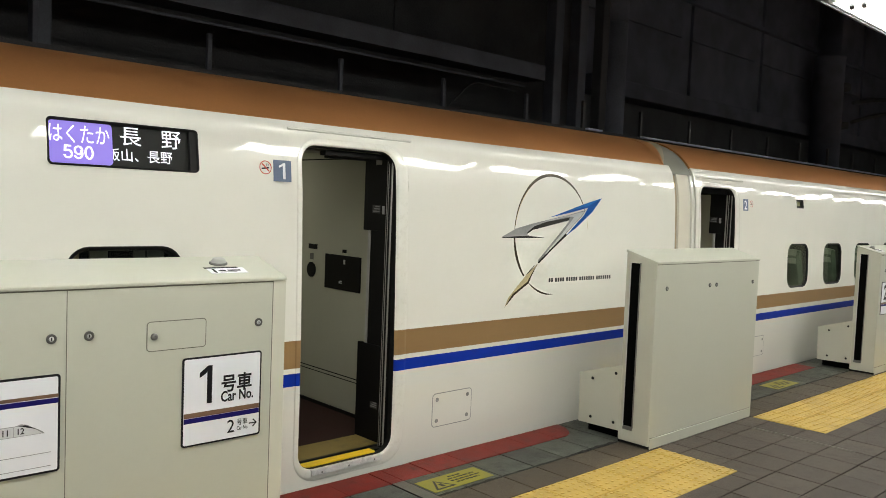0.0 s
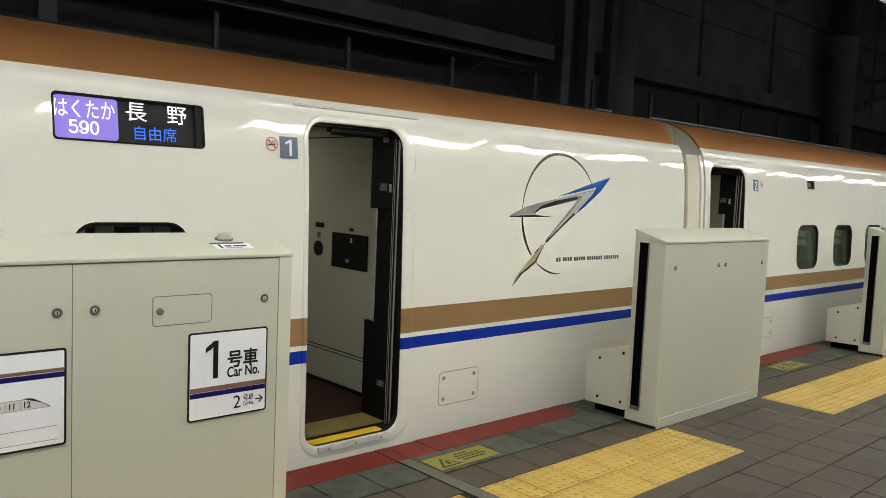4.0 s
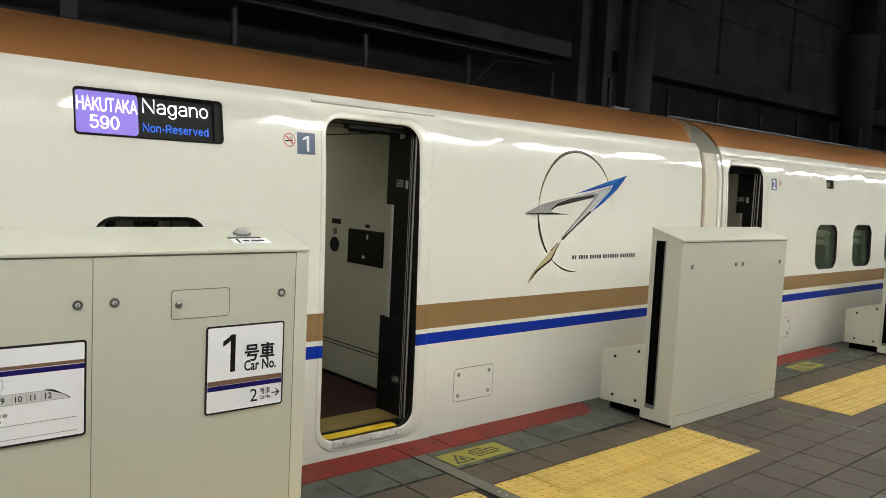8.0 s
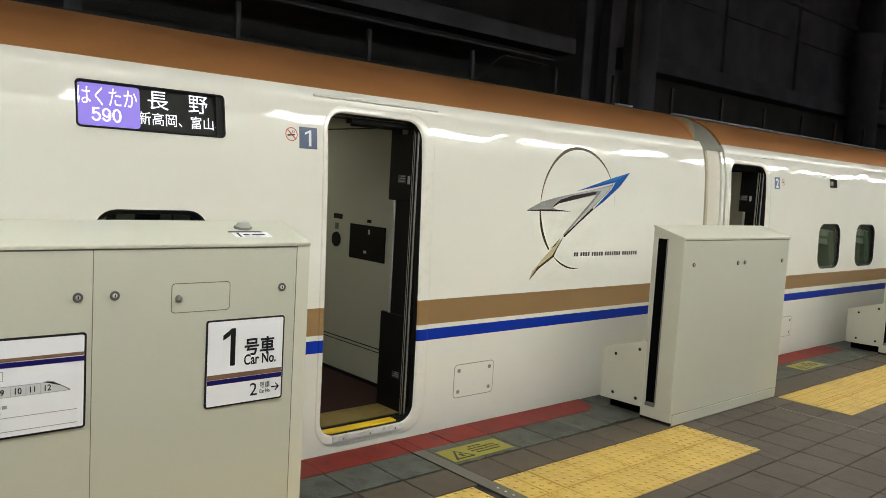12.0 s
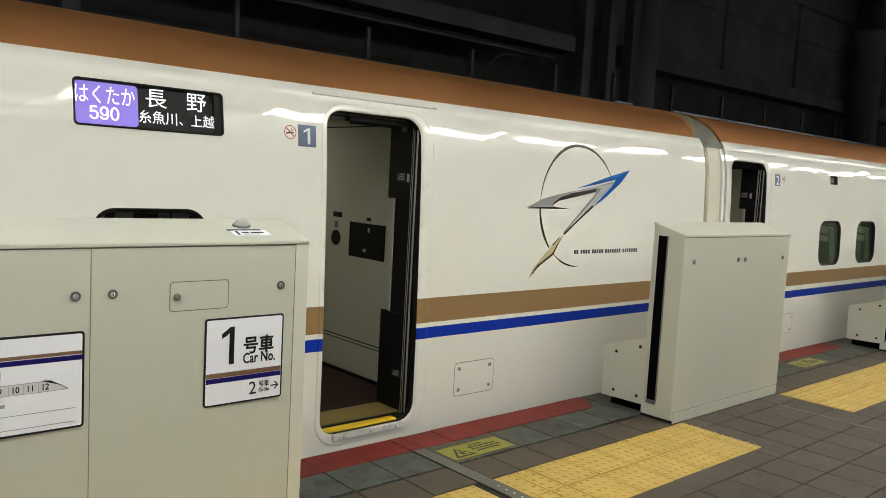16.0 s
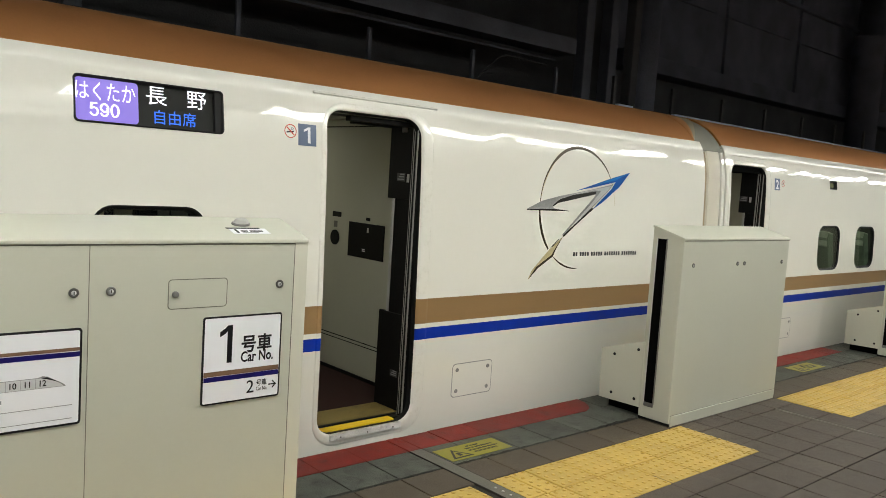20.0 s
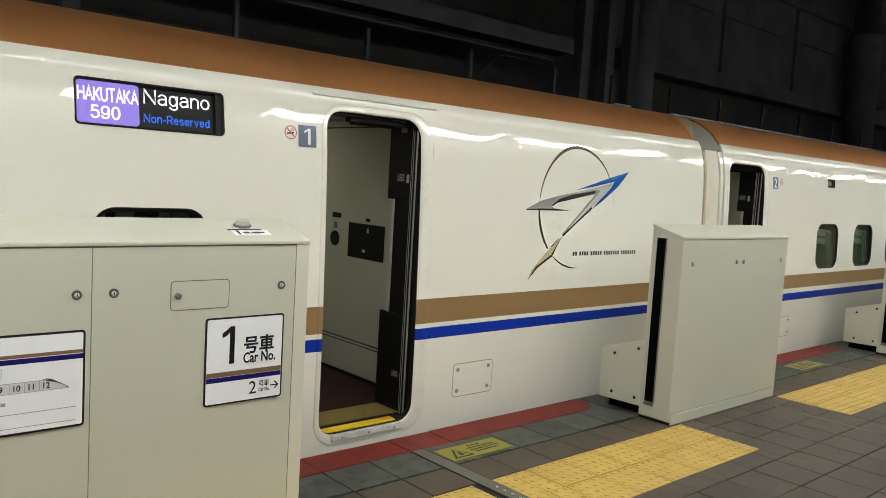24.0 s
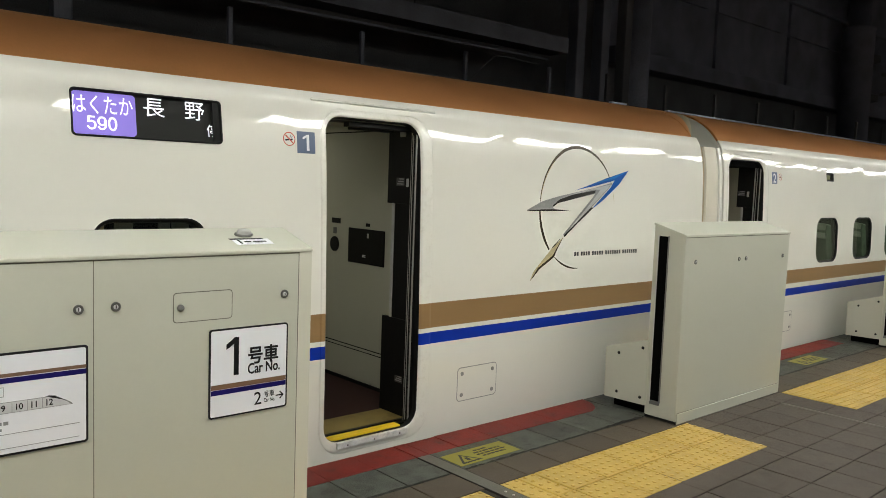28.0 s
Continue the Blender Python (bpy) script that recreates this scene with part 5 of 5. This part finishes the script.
for i in range(-30, 70):
    x = column_x(i)
    lay("edge_tile", brown, x, 0.003, platform)
    lay("edge_slab", slab, x, 0.282, platform)
    red = x < -0.45 or 2.3 < x < 4.2
    if red:
        lay("edge_coating", red_coat, x, 0.5845, platform)
    elif -0.45 <= x < -0.2:
        # the red coating ends in a rounded tip
        tip = [(0.0, 0.0), (0.11, 0.0), (0.18, 0.03), (0.235, 0.085), (0.27, 0.15), (0.29, 0.236), (0.0, 0.236)]
        bm = prism(tip, "z", -0.008, 0.0012)
        part("edge_coating", bm, SLAB_RED, platform).location = (x, 0.5845, 0)
        lay("edge_slab", slab_outer, x, 0.5845, platform, -0.002)
    else:
        lay("edge_slab", slab_outer, x, 0.5845, platform)
for y0, y1, m in ((0.003, 0.265, TILE_BROWN), (0.282, 0.583, SLAB_GREEN), (0.5845, 0.8205, SLAB_RED)):
    lay("edge_slab", piece_mesh(0.234, y1 - y0, m), -1.886, y0, platform)

lay("edge_coating", piece_mesh(0.09, 0.236, SLAB_RED, 0.0012), -1.981, 0.5845, platform)
floor_channel = tagged(part("floor_channel", box(-1.98, -1.892, -11.3, 0.58, -0.01, 0.002, 0.001), CHANNEL, None), "grey metal expansion channel with steel studs", "floor channel", "", "structure")
for i in range(12):
    part("stud", lathe([(0.008, 0), (0.007, 0.003), (0, 0.004)], 10, None, Matrix.Translation((-1.936, -0.10 - 0.058 * i, 0.002))), STEEL, floor_channel)
for x in (-1.981, -1.889):
    part("channel_lip", box(x - 0.003, x + 0.003, -11.3, 0.58, -0.01, 0.001), GROUT, floor_channel)


def grime_line(x0, x1, y, wide, step=0.035):
    """An uneven dark dirt line along a joint."""
    v, f = [], []
    x = x0
    while x < x1:
        w = wide * random.uniform(0.15, 1.0) ** 1.5
        o = random.uniform(-0.004, 0.004)
        v += [(x, y - w + o, 0.0026), (x, y + w * random.uniform(0.3, 1.0) + o, 0.0026)]
        x += step * random.uniform(0.5, 1.4)
    f = [(2 * i, 2 * i + 2, 2 * i + 3, 2 * i + 1) for i in range(len(v) // 2 - 1)]
    return setting("joint_grime", mesh_from(v, f, GRIME, "grime"), None, "dark dirt along the joint of the edge slabs", "dirt")


grime_line(-3.6, -1.99, 0.272, 0.016)
grime_line(-1.88, -0.12, 0.272, 0.016)
grime_line(1.5, 4.3, 0.272, 0.016)
grime_line(-0.6, -0.11, 0.283, 0.017, 0.03)
grime_line(-0.12, 1.49, 0.006, 0.010)
setting("sealant_line", box(0.05, 0.84, 0.008, 0.016, -0.01, 0.003), GROUT_LIGHT, "pale sealant along the foot of a gate", "joint")
joint = setting("mortar_line", box(1.1405, 1.1475, -0.93, -0.155, -0.01, 0.0022), GROUT_LIGHT, "pale mortar line between floor tiles", "joint")


def warning_film(x, y):
    w = thing("warning_sticker", "worn yellow floor sticker with black warning triangle", "floor sticker", x, y, 0.002, "warning stickers")
    part("sticker_film", box(0, 0.50, 0, 0.19, 0, 0.0022, 0.0006), WARN_YELLOW, w)
    t = part("warning_triangle", prism([(0.03, 0.02), (0.19, 0.02), (0.11, 0.15)], "z", 0.002, 0.0032), SIGN_BLACK, w)
    part("triangle_inside", prism([(0.055, 0.033), (0.165, 0.033), (0.11, 0.124)], "z", 0.003, 0.0038), WARN_YELLOW, t)
    part("triangle_figure", box(0.1, 0.125, 0.045, 0.09, 0.0036, 0.0044), SIGN_BLACK, t)
    for r, (a, b) in enumerate(((0.24, 0.34), (0.21, 0.43), (0.21, 0.45), (0.23, 0.42))):
        u = a
        while u < b:
            q = random.uniform(0.02, 0.045)
            part("print_bar", box(u, min(u + q, b), 0.145 - r * 0.032, 0.16 - r * 0.032, 0.002, 0.0032), SIGN_BLACK, w)
            u += q + 0.008
    return w


warning_film(-1.875, 0.312)
warning_film(2.70, 0.325)
warning_film(-6.2, 0.312)


# ---- destination display in the side of the first car ----
lean = math.atan2(skin_y(2.02) - skin_y(1.797), 0.223)
display = thing("destination_display", "lit LED destination display in a black rounded frame", "display", DISPLAY[0], skin_y(1.797), 1.797)
display.rotation_euler = (-lean, 0, 0)
DW, DH = 0.745, 0.226


def ring_mesh(loops, mat):
    verts, faces, n = [], [], len(loops[0][0])
    for o, y in loops:
        verts += [(x, y, z) for x, z in o]
    for k in range(len(loops) - 1):
        faces += [(k * n + i, k * n + (i + 1) % n, (k + 1) * n + (i + 1) % n, (k + 1) * n + i) for i in range(n)]
    return mesh_from(verts, faces, mat, "ring", None, True)


part("bezel", ring_mesh([(rounded(-0.002, DW + 0.002, -0.002, DH + 0.002, 0.024, 6), 0.004), (rounded(0.0, DW, 0.0, DH, 0.022, 6), -0.007), (rounded(0.008, DW - 0.008, 0.008, DH - 0.008, 0.016, 6), -0.006), (rounded(0.012, DW - 0.012, 0.012, DH - 0.012, 0.014, 6), 0.024)], RUBBER), None, display, "black rounded bezel")
part("bezel_end", box(0.70, 0.742, 0.003, 0.0185, 0.003, DH - 0.003, 0.002), RUBBER, display, "black end strip of the bezel")
part("led_panel", box(0.0, DW, 0.022, 0.03, 0.0, DH), LED_BACK, display, "dark unlit LED panel")
purple = part("lit_panel", prism(rounded(0.011, 0.304, 0.012, DH - 0.012, 0.018, 5), "y", 0.009, 0.0165), LED_PURPLE, display, "glowing purple LED panel")


def fit_text(name, body, mat, x0, x1, z0, z1, y, bold=0.0, parent=None):
    """LED lettering that fills the given box."""
    me = text_mesh(body, 1.0, mat, "LEFT", 1, 0, bold, 0.0)
    co = np.array([v.co for v in me.vertices])
    lo, hi = co.min(0), co.max(0)
    me.transform(Matrix.Translation((x0, 0, z0)) @ Matrix.Diagonal(((x1 - x0) / (hi[0] - lo[0]), 1, (z1 - z0) / (hi[2] - lo[2]), 1)) @ Matrix.Translation((-lo[0], 0, -lo[2])))
    me.transform(Matrix.Translation((0, y, 0)))
    return part(name, me, None, parent or display)


def bow(cx, cz, rx, rz, a0, a1, n=10):
    return [(cx + rx * math.cos(radians(a0 + (a1 - a0) * i / n)), cz + rz * math.sin(radians(a0 + (a1 - a0) * i / n))) for i in range(n + 1)]


# plain sans-serif characters as strokes: width and lines, capitals 1 high
STROKES = {
    "N": (0.66, [[(0, 0), (0, 1), (0.66, 0), (0.66, 1)]]),
    "H": (0.64, [[(0, 0), (0, 1)], [(0.64, 0), (0.64, 1)], [(0, 0.53), (0.64, 0.53)]]),
    "A": (0.72, [[(0, 0), (0.36, 1), (0.72, 0)], [(0.13, 0.34), (0.59, 0.34)]]),
    "K": (0.62, [[(0, 0), (0, 1)], [(0.6, 1), (0, 0.36)], [(0.2, 0.58), (0.62, 0)]]),
    "U": (0.64, [[(0, 1)] + bow(0.32, 0.33, 0.32, 0.33, 180, 360) + [(0.64, 1)]]),
    "T": (0.66, [[(0, 1), (0.66, 1)], [(0.33, 1), (0.33, 0)]]),
    "R": (0.60, [[(0, 0), (0, 1)] + bow(0.34, 0.74, 0.26, 0.26, 90, -90) + [(0, 0.48)], [(0.34, 0.48), (0.6, 0)]]),
    "a": (0.48, [bow(0.24, 0.50, 0.22, 0.22, 160, 0) + [(0.46, 0.0)], [(0.46, 0.43)] + bow(0.2, 0.2, 0.2, 0.2, 100, 270) + [(0.34, 0.03), (0.46, 0.16)]]),
    "g": (0.48, [bow(0.23, 0.36, 0.23, 0.35, 0, 360, 18), [(0.47, 0.72), (0.47, -0.05)] + bow(0.24, -0.06, 0.23, 0.22, 0, -160)]),
    "n": (0.46, [[(0, 0), (0, 0.72)], [(0, 0.42)] + bow(0.24, 0.48, 0.22, 0.23, 140, 0) + [(0.46, 0)]]),
    "o": (0.50, [bow(0.25, 0.36, 0.25, 0.35, 0, 360, 18)]),
    "e": (0.48, [[(0.02, 0.39), (0.48, 0.39)] + bow(0.24, 0.36, 0.24, 0.35, 8, 325, 16)]),
    "s": (0.42, [bow(0.21, 0.535, 0.19, 0.175, 30, 250) + bow(0.21, 0.185, 0.2, 0.175, 80, -150)]),
    "r": (0.28, [[(0, 0), (0, 0.72)], [(0, 0.42)] + bow(0.24, 0.46, 0.22, 0.25, 150, 80)]),
    "v": (0.46, [[(0, 0.72), (0.23, 0), (0.46, 0.72)]]),
    "d": (0.48, [bow(0.23, 0.36, 0.23, 0.35, 0, 360, 18), [(0.47, 0), (0.47, 1)]]),
    "-": (0.26, [[(0, 0.36), (0.26, 0.36)]]),
    "5": (0.52, [[(0.46, 1), (0.1, 1), (0.05, 0.53)] + bow(0.26, 0.33, 0.26, 0.32, 130, -160, 14)]),
    "9": (0.52, [bow(0.26, 0.67, 0.25, 0.32, 0, 360, 18), bow(0.24, 0.40, 0.27, 0.39, 40, -150)]),
    "0": (0.52, [bow(0.26, 0.5, 0.25, 0.5, 0, 360, 20)]),
}


def fit_strokes(name, body, weight, mat, x0, x1, z0, z1, y, space=0.2):
    """Lettering of even strokes that fills the given box: one part for each character, facing -y."""
    total = sum(STROKES[ch][0] + space for ch in body) - space
    low = -0.28 if "g" in body else 0.0
    kx, kz = (x1 - x0) / (total + weight), (z1 - z0) / (1 - low + weight)
    made, x, k = [], weight / 2, 0
    for ch in body:
        v, f = [], []
        w, lines = STROKES[ch]
        for line in lines:
            n, last = len(v), len(line) - 1
            for i, (px, pz) in enumerate(line):
                (ax, az), (bx, bz) = line[max(i - 1, 0)], line[min(i + 1, last)]
                d = math.hypot(bx - ax, bz - az) or 1.0
                ux, uz = (bx - ax) / d, (bz - az) / d
                out = weight * 0.25 * ((i == last) - (i == 0))
                if 0 < i < last:
                    (cx, cz) = line[i - 1]
                    e = math.hypot(px - cx, pz - cz) or 1.0
                    bend = max(0.45, abs(((px - cx) * ux + (pz - cz) * uz) / e))
                else:
                    bend = 1.0
                q = weight / 2 / bend
                for sgn in (1, -1):
                    v.append((x0 + kx * (x + px + out * ux + sgn * q * uz), y - 0.00004 * k, z0 + kz * (pz + out * uz - sgn * q * ux + weight / 2 - low)))
            f += [(n + 2 * i, n + 2 * i + 2, n + 2 * i + 3, n + 2 * i + 1) for i in range(last)]
            k += 1
        made.append(part(name, mesh_from(v, f, mat, "lettering"), None, display))
        x += w + space
    return made


fit_strokes("train_number", "590", 0.14, LED_WHITE, 0.072, 0.213, 0.033, 0.099, 0.0075)
page_ja = [fit_text("train_name", "はくたか", LED_WHITE, 0.012, 0.29, 0.110, 0.198, 0.0075, 0.0),
           fit_text("destination", "長", LED_WHITE, 0.347, 0.452, 0.12, 0.212, 0.019, 0.0),
           fit_text("destination", "野", LED_WHITE, 0.557, 0.661, 0.12, 0.212, 0.019, 0.0)]
page_en = [*fit_strokes("train_name", "HAKUTAKA", 0.17, LED_WHITE, 0.016, 0.301, 0.116, 0.187, 0.0075),
           *fit_strokes("destination", "Nagano", 0.105, LED_WHITE, 0.330, 0.676, 0.112, 0.207, 0.019),
           *fit_strokes("seat_class", "Non-Reserved", 0.13, LED_BLUE, 0.328, 0.673, 0.038, 0.082, 0.019, 0.24)]
page_free = [fit_text("seat_class", "自由席", LED_BLUE, 0.386, 0.602, 0.026, 0.098, 0.019, 0.0)]
PITCH, SPEED = 0.0676, 0.25
words, count = [], 0
for w in ("停車駅：", "新高岡、", "富山、", "黒部宇奈", "月温泉、", "糸魚川、", "上越妙高、", "飯山、", "長野"):
    me = text_mesh(w, 0.0690, LED_WHITE, "LEFT", 0.98, 0, 0.0, 0.0)
    me.transform(Matrix.Translation((0, 0.019, 0.045)))
    words.append((count, len(w), part("scrolling_word", me, None, display, "small white scrolling LED characters")))
    count += len(w)


def motions():
    """The display changes between its two languages, and the list of stops scrolls through.
    Each lit word is a rigid piece that slides behind the dark panel while it is off."""
    english = [(5.38, 9.22), (23.95, 27.79)]
    free = [(1.40, 5.38), (19.95, 23.95)]
    shown, away = pose(0, 0, 0), pose(0, 0.12, -0.30)

    def switch(things, spans, lit, dark):
        rows = [(0.0, lit if spans[0][0] <= 0 else dark)]
        for a, b in spans:
            if a > 0:
                rows += [(a - 0.04, dark), (a, lit)]
            if b < 28:
                rows += [(b - 0.04, lit), (b, dark)]
        rows.append((28.0, rows[-1][1]))
        for o in things:
            walk(o, rows)

    switch(page_ja, english, away, shown)
    switch(page_en, english, shown, away)
    switch(page_free, free, shown, away)
    for k, n, o in words:
        right, left = 0.735, 0.304 - 0.07 * n - 0.02
        rows = []
        for shift in (-18.57, 0.0, 18.57):
            at = lambda t: -3.477 + 3.807 + (k - 23) * PITCH - SPEED * (t - shift - 17.0)
            t_in, t_out = 17.0 + shift - (right - at(17.0 + shift)) / SPEED, 17.0 + shift + (at(17.0 + shift) - left) / SPEED
            stops = [t_in + (t_out - t_in) * i / 6 for i in range(7)]
            if t_out <= 0.1 or t_in >= 27.95:
                continue
            live = [t for t in stops if 0 < t < 28.0]
            if t_in > 0:
                rows.append((max(0.0, t_in - 0.5), pose(right, 0, 0)))
            else:
                live = [0.0] + live
            if t_out > 28.0:
                live.append(28.0)
            rows += [(t, pose(at(t), 0, 0)) for t in live]
            if t_out < 27.0:
                rows.append((t_out + 0.3, pose(left, 0.05, 0)))
                rows.append((t_out + 0.6, pose(right, 0.05, 0)))
        if not rows:
            rows = [(0.0, pose(right, 0, 0))]
        if rows[0][0] > 0:
            rows.insert(0, (0.0, rows[0][1]))
        if rows[-1][0] < 28.0:
            rows.append((28.0, pose(right, 0, 0)))
        walk(o, rows)


motions()
